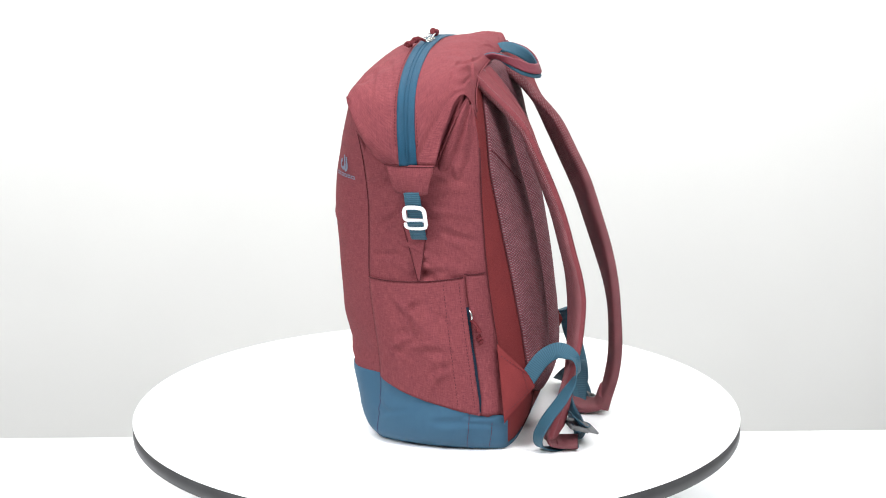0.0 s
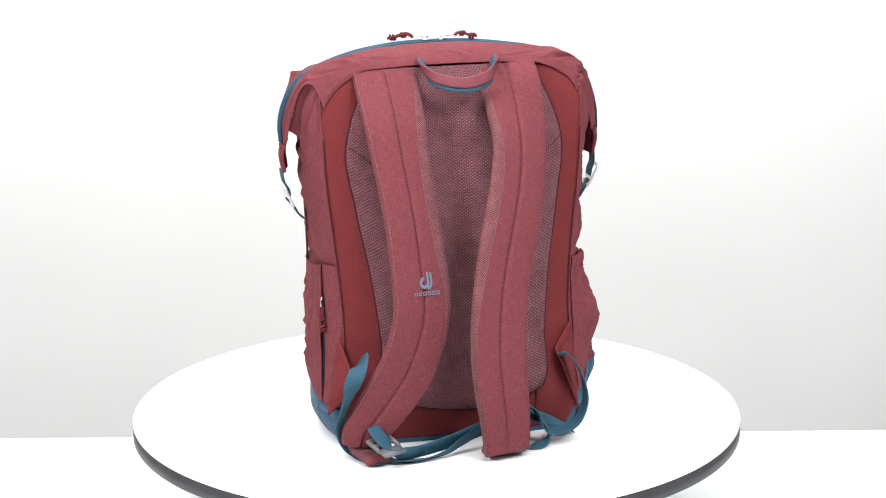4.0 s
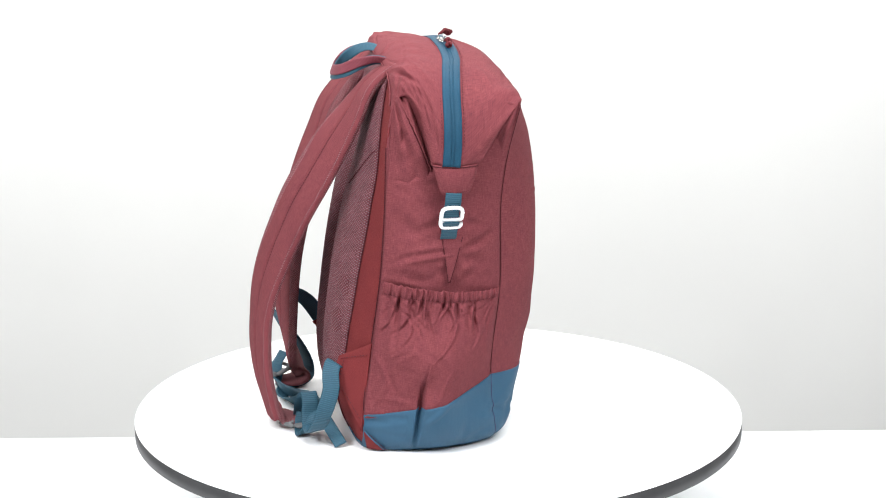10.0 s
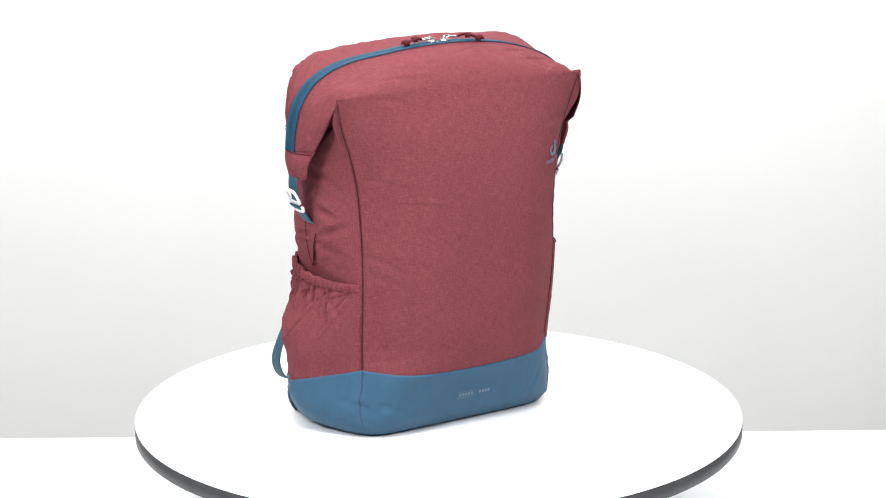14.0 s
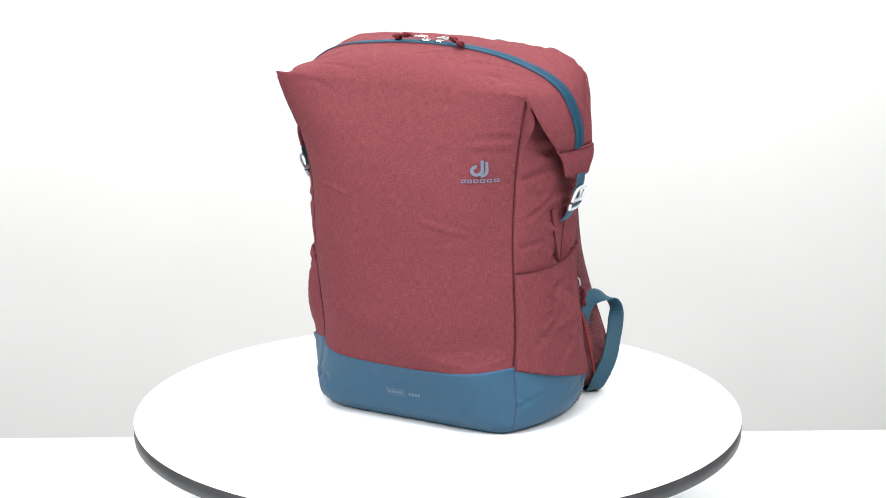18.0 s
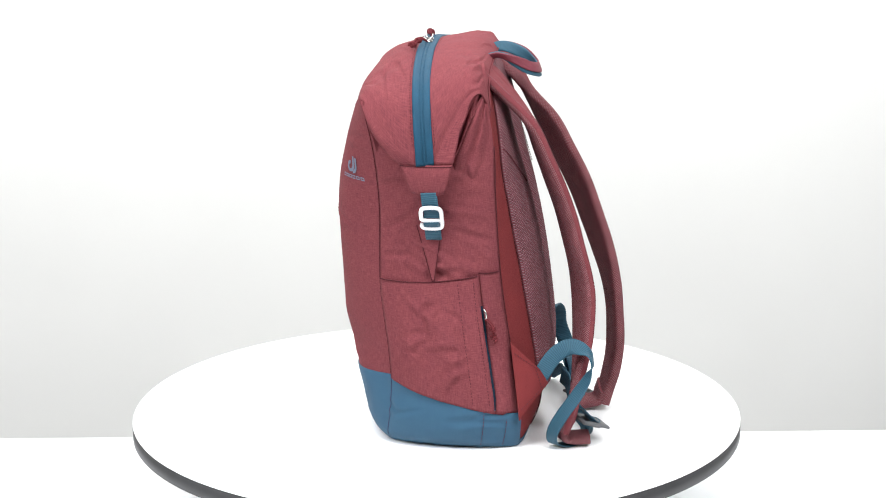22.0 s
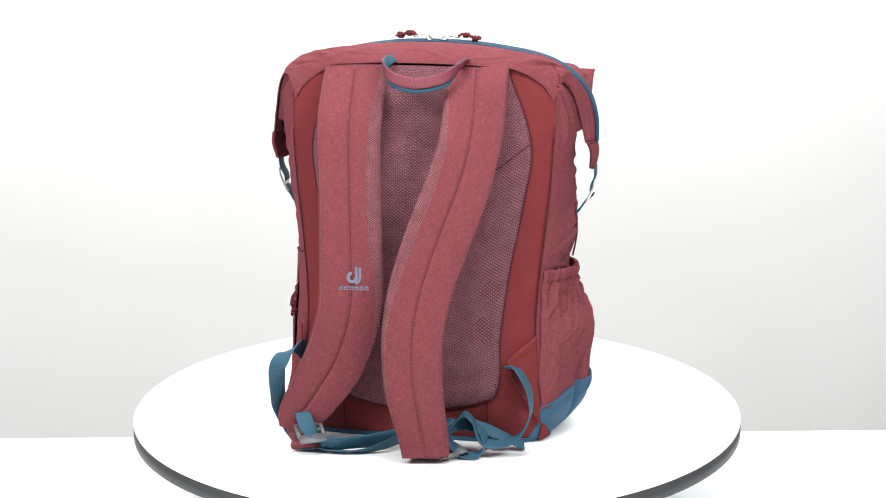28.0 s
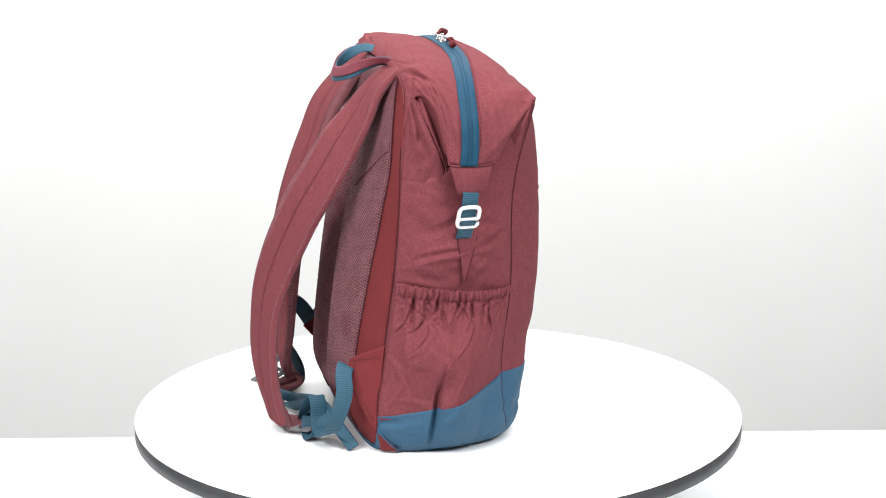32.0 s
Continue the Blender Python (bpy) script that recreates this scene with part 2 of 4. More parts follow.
def fold_field(seed, count, a_range, b_range, angle, length, width, depth, favour=None):
    """A set of single soft folds on a cloth, in metres: straight-ish ridges and valleys that fade at their ends.
    favour(a, b) is the chance that a fold is kept."""
    rnd = random.Random(seed)
    folds = []
    while len(folds) < count:
        a, b = rnd.uniform(*a_range), rnd.uniform(*b_range)
        if favour and rnd.random() > favour(a, b):
            continue
        an = radians(rnd.uniform(*angle))
        folds.append((a, b, math.cos(an), math.sin(an), rnd.uniform(*length), rnd.uniform(*width), rnd.uniform(*depth) * rnd.choice((-1, -1, 1)), rnd.uniform(-6, 6)))

    def f(a, b):
        h = 0.0
        for a0, b0, c, s_, ln, w, d, bend in folds:
            x, y = a - a0, b - b0
            u = (x * c + y * s_) / ln
            if abs(u) > 1:
                continue
            v = (-x * s_ + y * c - bend * ln * ln * u * u) / (w * (0.5 + 0.5 * (1 - u * u)))
            if abs(v) < 3:
                h += d * (1 - u * u) ** 2 * (math.exp(-v * v) - 0.45 * math.exp(-((abs(v) - 1.5) ** 2) * 2.0))
        return h
    return f


def box(bm, x0, x1, y0, y1, z0, z1, bev=0.0):
    r = bmesh.ops.create_cube(bm, size=1.0, matrix=Matrix.Translation(((x0 + x1) / 2, (y0 + y1) / 2, (z0 + z1) / 2)) @ Matrix.Diagonal((x1 - x0, y1 - y0, z1 - z0, 1)))
    if bev:
        bmesh.ops.bevel(bm, geom=[e for e in bm.edges if all(v in r["verts"] for v in e.verts)], offset=bev, segments=2, affect="EDGES")
    return bm


def lathe(name, prof, material, parent, label="", k=128, smooth=True):
    """A turned shape from (radius, height) pairs."""
    bm = bmesh.new()
    bm.loops.layers.uv.new("UVMap")
    rings = []
    for r, z in prof:
        rings.append([bm.verts.new((r * math.cos(2 * math.pi * i / k), r * math.sin(2 * math.pi * i / k), z)) for i in range(k)] if r > 0 else [bm.verts.new((0, 0, z))])
    for a, b in zip(rings, rings[1:]):
        for i in range(k):
            j = (i + 1) % k
            q = [a[i % len(a)], a[j % len(a)], b[j % len(b)], b[i % len(b)]]
            q = [v for n_, v in enumerate(q) if v not in q[:n_]]
            if len(q) > 2:
                bm.faces.new(q)
    bmesh.ops.recalc_face_normals(bm, faces=bm.faces[:])
    return part(name, bm, material, parent, label, smooth)


# ---------------------------------------------------------------- the studio
def studio():
    for name, b in (("floor", (-2.6, 2.6, -3.9, 1.7, -0.95, -0.90)), ("ceiling", (-2.6, 2.6, -3.9, 1.7, 2.2, 2.25))):
        tagged(part(name, box(bmesh.new(), *b), M_FLOOR if name == "floor" else M_WALL, smooth=False), "grey studio floor" if name == "floor" else "plain grey studio ceiling", name, kind="structure")
    for name, b in (("wall_north", (-2.6, 2.6, 1.7, 1.76, -0.9, 2.2)), ("wall_south", (-2.6, 2.6, -3.96, -3.9, -0.9, 2.2)),
                    ("wall_west", (-2.66, -2.6, -3.9, 1.7, -0.9, 2.2)), ("wall_east", (2.6, 2.66, -3.9, 1.7, -0.9, 2.2))):
        tagged(part(name, box(bmesh.new(), *b), M_WALL, smooth=False), "plain grey studio wall", "wall", kind="structure")
    ob = part("backdrop", box(bmesh.new(), -2.0, 2.0, 1.30, 1.303, -0.895, 2.15), M_PAPER, smooth=False)
    tagged(ob, "smooth pale grey paper backdrop hanging behind the table", "backdrop", kind="structure")
    table = tagged(new("table"), "plain white table under the turntable", "table")
    table.location = (0, -0.45, -0.9)
    table.rotation_euler = (0, 0, radians(0.7))
    part("tabletop", box(bmesh.new(), -1.25, 1.25, -0.75, 0.794, 0.72, 0.75, 0.002), M_TABLE, table, smooth=False)
    for sx in (-1, 1):
        for sy in (-0.68, 0.72):
            part("leg", box(bmesh.new(), sx * 1.18 - 0.025, sx * 1.18 + 0.025, sy - 0.025, sy + 0.025, 0.0, 0.72, 0.003), M_TABLE, table, smooth=False)
    base = tagged(new("turntable_stand"), "round charcoal stand carrying the turntable platter", "stand")
    base.location = (0, 0, -0.15)
    lathe("drum", [(0, 0), (0.10, 0), (0.105, 0.004), (0.105, 0.115), (0.10, 0.12), (0, 0.12)], M_EDGE, base)
    lathe("bearing", [(0, 0.12), (0.05, 0.12), (0.05, 0.1315), (0, 0.1315)], M_STEEL, base, "steel bearing ring")
    platter = tagged(new("turntable_platter"), "round white turntable platter with a charcoal edge", "turntable")
    lathe("top_board", [(0, -0.018), (0.366, -0.018), (0.366, -0.0015), (0.3695, -0.0012), (0.370, -0.0006), (0.3695, 0), (0, 0)], M_WHITE, platter, k=192)
    lathe("edge_band", [(0.3662, -0.0185), (0.3695, -0.0185), (0.370, -0.018), (0.3701, -0.0018), (0.3662, -0.0016)], M_EDGE, platter, "charcoal edge band", k=192)
    # the platter sits a little off its axis
    for ob in platter.children:
        ob.location = (0.0009, -0.0011, 0)
    return platter


PLATTER = studio()

# ---------------------------------------------------------------- the backpack: forms
BAG = tagged(new("backpack"), "maroon heathered polyester backpack with steel-blue base standing on a white turntable", "backpack")

Y_FRONT = smooth_lerp([(0, -0.050), (0.01, -0.0625), (0.02, -0.070), (0.044, -0.0775), (0.066, -0.0845), (0.088, -0.094), (0.105, -0.1005), (0.12, -0.1055), (0.16, -0.110), (0.20, -0.112),
                       (0.24, -0.113), (0.285, -0.1115), (0.33, -0.1055), (0.37, -0.0955), (0.395, -0.0862), (0.415, -0.0778)])
Y_SEAM = smooth_lerp([(0, -0.044), (0.015, -0.047), (0.03, -0.045), (0.06, -0.0425), (0.1, -0.0435), (0.19, -0.053), (0.3, -0.054), (0.36, -0.060), (0.417, -0.071)])
X_SEAM_R = smooth_lerp([(0, 0.118), (0.012, 0.130), (0.022, 0.132), (0.08, 0.129), (0.12, 0.1325), (0.19, 0.1345), (0.25, 0.1335), (0.3, 0.1360), (0.34, 0.1415), (0.38, 0.1510), (0.417, 0.1605)])
X_SEAM_L = smooth_lerp([(0, 0.119), (0.012, 0.135), (0.022, 0.138), (0.08, 0.1345), (0.12, 0.1355), (0.19, 0.1385), (0.25, 0.1400), (0.3, 0.1445), (0.34, 0.1550), (0.38, 0.1710), (0.417, 0.1810)])
X_BACK = smooth_lerp([(0, 0.134), (0.01, 0.139), (0.02, 0.141), (0.05, 0.1445), (0.09, 0.138), (0.143, 0.136), (0.236, 0.143), (0.30, 0.150), (0.364, 0.154), (0.40, 0.157), (0.44, 0.156)])
Y_BACK = smooth_lerp([(0, 0.102), (0.02, 0.106), (0.05, 0.107), (0.1, 0.100), (0.2, 0.086), (0.3, 0.080), (0.364, 0.078), (0.44, 0.066)])
Y_PAD = smooth_lerp([(0, 0.112), (0.03, 0.127), (0.075, 0.135), (0.12, 0.136), (0.16, 0.132), (0.21, 0.125), (0.285, 0.109), (0.34, 0.093), (0.39, 0.080), (0.44, 0.066)])
SIDE_R = smooth_lerp([(0, 0.138), (0.008, 0.150), (0.02, 0.158), (0.066, 0.162), (0.116, 0.163), (0.194, 0.159), (0.229, 0.160), (0.264, 0.163), (0.30, 0.169), (0.34, 0.171), (0.38, 0.159), (0.43, 0.146)])
SIDE_L = smooth_lerp([(0, 0.147), (0.010, 0.160), (0.02, 0.166), (0.066, 0.170), (0.116, 0.168), (0.194, 0.163), (0.229, 0.170), (0.264, 0.170), (0.30, 0.169), (0.34, 0.167), (0.38, 0.158), (0.43, 0.147)])


PAD_W = smooth_lerp([(0.040, 0.070), (0.05, 0.088), (0.062, 0.095), (0.128, 0.099), (0.20, 0.107), (0.28, 0.121), (0.35, 0.129), (0.385, 0.120), (0.41, 0.109), (0.438, 0.098)])


def x_seam(z, s):
    return X_SEAM_R(z) if s > 0 else X_SEAM_L(z)


BOX_R = smooth_lerp([(0, 9.0), (0.04, 7.5), (0.07, 6.0), (0.085, 3.6), (0.10, 2.5), (0.14, 2.3), (0.20, 2.7), (0.27, 3.5), (0.42, 3.6)])
BOX_L = smooth_lerp([(0, 9.0), (0.04, 7.5), (0.07, 6.4), (0.085, 4.4), (0.10, 3.2), (0.14, 3.1), (0.20, 3.5), (0.27, 3.6), (0.42, 3.6)])


def front_at(x, z):
    """The front panel's depth at a place on it."""
    k = abs(x) / x_seam(z, x)
    return Y_FRONT(z) + (Y_SEAM(z) - Y_FRONT(z)) * min(k, 1.0) ** (BOX_R if x > 0 else BOX_L)(z)


FRONT_FOLDS = fold_field(11, 20, (-0.14, 0.14), (0.08, 0.41), (-28, 28), (0.02, 0.05), (0.0026, 0.0055), (0.0006, 0.0016), lambda a, b: 0.02 + 0.98 * max(abs(a / 0.14) ** 6, 1 - (b - 0.08) / 0.03))


def front_cloth(x, z):
    """The front panel's depth with its sags and drag folds."""
    s = x / x_seam(z, x)
    k = abs(s)
    y = front_at(x * 0.9999, z)
    edge = min(1.0, max(0.0, (1 - k) / 0.06)) * min(1.0, max(0.0, (z - base_front(s * 0.13)) / 0.014))
    y += edge * (0.0022 * wrinkle((x, 0, z), (8, 1, 11), 1.3) + 0.0006 * wrinkle((x, 0, z), (26, 1, 34), 5.2))
    y -= edge * FRONT_FOLDS(x, z)
    return y


def base_front(x):
    k = abs(x) / 0.13
    return 0.0765 + 0.007 * min(k, 1.0) ** 2


def base_side(s):
    return 0.0835 - 0.0385 * s**0.9


def lap_out(s, t):
    """How far the left side of the base stands out: a soft bulge that ends in an overlapping fold."""
    lap = 0.63 - 0.07 * t
    k = min(1.0, max(0.0, (s - lap) / 0.018))
    k = k * k * (3 - 2 * k)
    front = 0.023 * math.exp(-((s - 0.44) / 0.20) ** 2)
    back = 0.008 * math.exp(-((s - lap) / 0.14) ** 2) - 0.011 * math.exp(-((s - lap - 0.026) / 0.020) ** 2)
    return (front + (back - front) * k) * t**0.8


def side_at(side, s, z, out=0.0):
    """A point of a side: s from the front seam to the back seam."""
    xf, yf, xb, yb = x_seam(z, side), Y_SEAM(z), X_BACK(z), Y_BACK(z)
    mid = (SIDE_R if side > 0 else SIDE_L)(z)
    q = 4 * s * (1 - s)
    x = xf + (xb - xf) * s
    x += (mid - (xf + xb) / 2) * q**0.75 + out
    return Vector((side * x, yf + (yb - yf) * s, z))


def back_at(x, z, out=0.0):
    k = min(abs(x) / X_BACK(z), 1.0)
    return Vector((x, Y_BACK(z) + (Y_PAD(z) - Y_BACK(z)) * (1 - k ** (2.6 + 3.0 * max(0.0, 1 - z / 0.12))) + out, z))


# line of the zip over the top, right end to left end
ZIP = [(0.188, 0.004, 0.344), (0.189, 0.003, 0.364), (0.184, 0.001, 0.386), (0.172, -0.001, 0.409), (0.152, -0.003, 0.425), (0.12, -0.005, 0.438),
       (0.087, -0.006, 0.4465), (0.045, -0.007, 0.452), (0.0, -0.007, 0.4535), (-0.045, -0.007, 0.452), (-0.087, -0.005, 0.4475), (-0.12, 0.000, 0.4425),
       (-0.148, 0.004, 0.433), (-0.170, 0.007, 0.418), (-0.186, 0.008, 0.395), (-0.193, 0.009, 0.368), (-0.194, 0.011, 0.344)]
ZIPLINE = spline(ZIP, 240)


def zip_at(s):
    """s from -1 (left end) to 1 (right end)."""
    i = (1 - s) / 2 * 240
    k = min(int(i), 239)
    return Vector(ZIPLINE[k]) .lerp(Vector(ZIPLINE[k + 1]), i - k)


def bez(a, c, b, t):
    return a * (1 - t) ** 2 + c * (2 * t * (1 - t)) + b * t * t


TOP_FOLDS = fold_field(31, 12, (-1.0, 1.0), (0.0, 1.0), (60, 120), (0.2, 0.6), (0.035, 0.08), (0.0012, 0.0028), lambda a, b: 0.15 + 0.85 * abs(a) ** 2)
BACK_FOLDS = fold_field(32, 26, (-1.0, 1.0), (0.0, 1.0), (60, 120), (0.2, 0.6), (0.030, 0.070), (0.0014, 0.0034), lambda a, b: 0.12 + 0.88 * abs(a) ** 2)


def front_top(s, t):
    """The front half of the top: from the fold line of the front panel (t = 0) to the zip (t = 1)."""
    xt = 0.1605 if s > 0 else 0.181
    x = s * xt
    z0 = 0.415
    a = Vector((x, front_cloth(x * 0.9999, 0.415), z0))
    b = zip_at(math.copysign(min(1.0, (abs(s) / 0.92) ** 1.6), s)) + Vector((0, -0.0085, 0))
    e = abs(s) ** 6
    tab = Vector((0.1755, -0.0255, 0.342)) if s > 0 else Vector((-0.182, -0.021, 0.342))
    b = b.lerp(tab, (abs(s) - 0.92) / 0.08) if abs(s) > 0.92 else b
    lean = 1 - abs(s) ** 3
    ear = Vector((0.024, -0.020, -0.006)) if s > 0 else Vector((-0.009, -0.006, -0.002))
    p1 = a.lerp(b, 0.30) * (1 - lean) + (a + Vector((0, 0.0108, 0.0225))) * lean + ear * (0.7 * e)
    p2 = a.lerp(b, 0.66) * (1 - lean) + (b + Vector((0, -0.030, -0.0070))) * lean + ear * (0.7 * e)
    ridge = math.exp(-((abs(s) - 0.83) / 0.11) ** 2)
    p1.z += 0.013 * ridge
    p2.z += 0.007 * ridge
    q = 1 - t
    p = a * q**3 + p1 * (3 * q * q * t) + p2 * (3 * q * t * t) + b * t**3
    w = 4 * t * (1 - t)
    p.z += (0.0020 * wrinkle(p, (14, 24, 24), 3.1) + 0.0005 * wrinkle(p, (60, 60, 60), 4.1)) * w
    h = TOP_FOLDS(s, t) * min(1.0, w * 1.6) * (1 - abs(s) ** 10) * 0.8
    p += Vector((math.copysign(abs(s) ** 2, s), -0.4, 1 - 0.6 * abs(s))) * h
    if abs(s) > 0.92:
        roll = ((abs(s) - 0.92) / 0.08) ** 2 * math.sin(math.pi * min(1.0, t * 1.15)) ** 0.7
        p.x -= math.copysign(0.0085 * roll, s)
        p.y += 0.003 * roll
    return p


def back_top(s, t):
    """The back half of the top: from the arched back seam (t = 0) over the shoulder to the zip (t = 1)."""
    k = abs(s)
    sg = math.copysign(1, s)
    x0 = float(np.interp(k, (0, 0.62, 0.85, 1), (0, 0.104, 0.141, 0.1515)))
    z0 = float(np.interp(k, (0, 0.3, 0.62, 0.74, 0.85, 0.93, 1), (0.440, 0.4395, 0.4365, 0.4295, 0.4180, 0.4110, 0.400)))
    if s > 0:
        z0 = float(np.interp(k, (0, 0.3, 0.62, 0.74, 0.85, 0.93, 1), (0.440, 0.4395, 0.4365, 0.4265, 0.4120, 0.4045, 0.393)))
    a = Vector((sg * x0, max(0.0705, Y_BACK(z0) + 0.0012), z0))
    b = zip_at(math.copysign(min(1.0, (k / 0.92) ** 1.25), s)) + Vector((0, 0.0085, 0))
    tab = Vector((0.194, 0.035, 0.345)) if s > 0 else Vector((-0.188, 0.032, 0.345))
    if k > 0.92:
        b = b.lerp(tab, (k - 0.92) / 0.08)
    c0 = Vector((a.x * 0.5 + b.x * 0.5, 0.056, 0.4640 - 0.014 * k**2))
    c1 = Vector((0.177, 0.061, 0.470)) if s > 0 else Vector((-0.168, 0.050, 0.456))
    p = bez(a, c0.lerp(c1, k**3), b, t)
    w = 4 * t * (1 - t)
    p.z += (0.0022 * wrinkle(p, (22, 40, 30), 8.3) + 0.0010 * wrinkle(p, (60, 60, 60), 2.3)) * w
    fold = k**3 * w
    h = BACK_FOLDS(s, t) * min(1.0, w * 1.6) * (1 - k**14) * 0.8
    p += Vector((sg * k**2, 0.4, 1 - 0.6 * k)) * h
    if k > 0.93:
        p.x -= sg * 0.004 * ((k - 0.93) / 0.07) ** 2 * min(1.0, t * 3)
    p.y += 0.0025 * fold * wrinkle(p, (30, 30, 55), 4.9)
    return p


# ---------------------------------------------------------------- the backpack: shell
BASE_CORNER = {}


def shell():
    def front(u, v):
        s = u * 2 - 1
        if v > 0.8:
            return front_top(s, (v - 0.8) / 0.2)
        v /= 0.8
        z0 = base_front(s * 0.13) - 0.006
        z = z0 + (0.415 - z0) * v
        x = s * x_seam(z, s)
        y = front_cloth(x, z)
        return Vector((x, y, z))
    sheet("front_panel", front, 150, 170, M_MAROON, BAG, thick=0.0015, size=(0.28, 0.44))
    sheet("back_top", lambda u, v: back_top(1 - u * 2, v), 180, 40, M_MAROON, BAG, thick=0.0015, size=(0.42, 0.08))
    for side in (1, -1):
        folds = fold_field(21 + side, 30, (0.0, 0.135), (0.20, 0.41), (-35, 35), (0.025, 0.065), (0.0035, 0.0075), (0.0012, 0.0030))

        def flank(u, v, side=side, folds=folds):
            s = u if side > 0 else 1 - u
            z0 = base_side(s) - 0.004
            z = z0 + (0.408 + 0.010 * math.sin(math.pi * s) - z0) * v
            p = side_at(side, s, z)
            w = math.sin(math.pi * s) ** 0.6
            p.x += side * w * (0.0036 * wrinkle((0, s * 0.13, z), (1, 14, 26), 2.2 + side) + 0.0020 * wrinkle((0, s * 0.13, z), (1, 40, 70), 4.2 + side))
            p.x += side * w * folds(s * 0.135, z)
            return p
        sheet("side_panel", flank, 60, 150, M_MAROON, BAG, thick=0.0015, size=(0.14, 0.38))

    def back(u, v):
        z = 0.002 + (0.437 - 0.002) * v
        top = float(np.interp(z, (0.0, 0.385, 0.402, 0.411, 0.418, 0.4295, 0.437), (1.0, 1.0, 0.975, 0.945, 0.91, 0.79, 0.67)))
        if u < 0.5:
            top = float(np.interp(z, (0.0, 0.378, 0.395, 0.4045, 0.412, 0.4265, 0.437), (1.0, 1.0, 0.975, 0.945, 0.91, 0.79, 0.66)))
        x = (1 - u * 2) * X_BACK(z) * top
        return back_at(x, z, -0.024 * (1 - min(1.0, abs(x) / (PAD_W(z) * 0.95)) ** 8) * min(1.0, max(0.0, (z - 0.048) / 0.02)))
    sheet("back_panel", back, 60, 80, M_RED, BAG, "brick-red woven panel round the back padding", thick=0.0015, size=(0.28, 0.42))

    # blue base: four walls with rounded foot, one mesh
    bm = bmesh.new()
    uvl = bm.loops.layers.uv.new("UVMap")

    def ring(t):
        pts = []
        for i in range(96):
            x = -1 + 2 * i / 96
            z = base_front(x * 0.13) * t
            xx = x * x_seam(z, x)
            pts.append(Vector((xx, front_at(xx * 0.9999, z) - 0.0012, z)))
        for i in range(56):
            s = i / 56
            pts.append(side_at(1, s, base_side(s) * t, 0.0012))
        for i in range(40):
            x = 1 - 2 * i / 40
            k = abs(x)
            z = (0.0055 + 0.0395 * max(0, k - 0.95) / 0.05) * t
            p = back_at(x * X_BACK(z), z, 0.0018)
            pts.append(p)
        for i in range(160):
            s = 1 - i / 160
            p = side_at(-1, s, base_side(s) * t, 0.0012)
            p.x -= lap_out(s, t)
            pts.append(p)
        return pts
    base_folds = fold_field(61, 30, (-0.35, 0.35), (0.0, 0.09), (-40, 70), (0.02, 0.05), (0.0030, 0.0065), (0.0010, 0.0026))
    rows = [ring(t) for t in [0.0, 0.03, 0.07] + [0.12 + 0.88 * i / 22 for i in range(23)]]
    for r in rows:
        for p in r:
            o = Vector((p.x, p.y * 1.3, 0)).normalized()
            k = math.sin(math.pi * min(1.0, p.z / 0.085))
            ring_at = p.x if abs(p.y) > 0.06 else p.y * math.copysign(1, p.x) + math.copysign(0.2, p.x)
            p += o * (k * (0.0026 * wrinkle(p, (14, 18, 26), 3.7) + base_folds(ring_at, p.z)) * (1.0 if p.y > 0 else min(1.0, max(0.0, (abs(p.x - 0.003) - 0.035) / 0.03))))
    for side, i in ((1, 96), (-1, 0)):
        BASE_CORNER[side] = [Vector(r[i]) for r in rows[3:]]
    foot = [Vector((p.x * 0.988, p.y * 0.985, 0.0005)) for p in rows[0]]
    for p in rows[0]:
        p.z = 0.0025
    rows.insert(0, foot)
    vr = [[bm.verts.new(p) for p in r] for r in rows]
    m = len(vr[0])
    for j in range(len(vr) - 1):
        for i in range(m):
            k = (i + 1) % m
            f = bm.faces.new((vr[j][i], vr[j][k], vr[j + 1][k], vr[j + 1][i]))
            for lp, (a, c) in zip(f.loops, ((i, j), (i + 1, j), (i + 1, j + 1), (i, j + 1))):
                lp[uvl].uv = (a * 0.004, c * 0.004)
    bm.faces.new(list(reversed(vr[0])))
    base = part("base", bm, M_BLUE, BAG, "steel-blue coated fabric base")
    md = base.modifiers.new("cloth", "SOLIDIFY")
    md.thickness, md.offset = 0.0014, -1.0

    # the back corner of the left side: a red patch under a slanting blue tape
    def corner(u, v):
        s_, z = 1.0 - 0.12 * u * (1 - v), 0.003 + 0.023 * v
        p = side_at(-1, s_, z, 0.0042 + lap_out(s_, min(1.0, z / base_side(s_))))
        return p
    patch = sheet("corner_patch", lambda u, v: corner(1 - u, v), 10, 10, M_RED, BAG, "brick-red corner patch of the base", thick=0.001, size=(0.02, 0.03))
    tape = [corner(1.0, i / 12) for i in range(13)]
    sweep("corner_tape", tape, [(0.0, 0.7, 0.7)] * 13, band(0.0042, 0.0012), M_BLUE, patch, "narrow steel-blue tape", n=24)
    stitches("corner_stitching", [p + Vector((-0.0009, -0.0035, -0.001)) for p in tape], (-1, 0, 0), M_STITCH, patch)


shell()


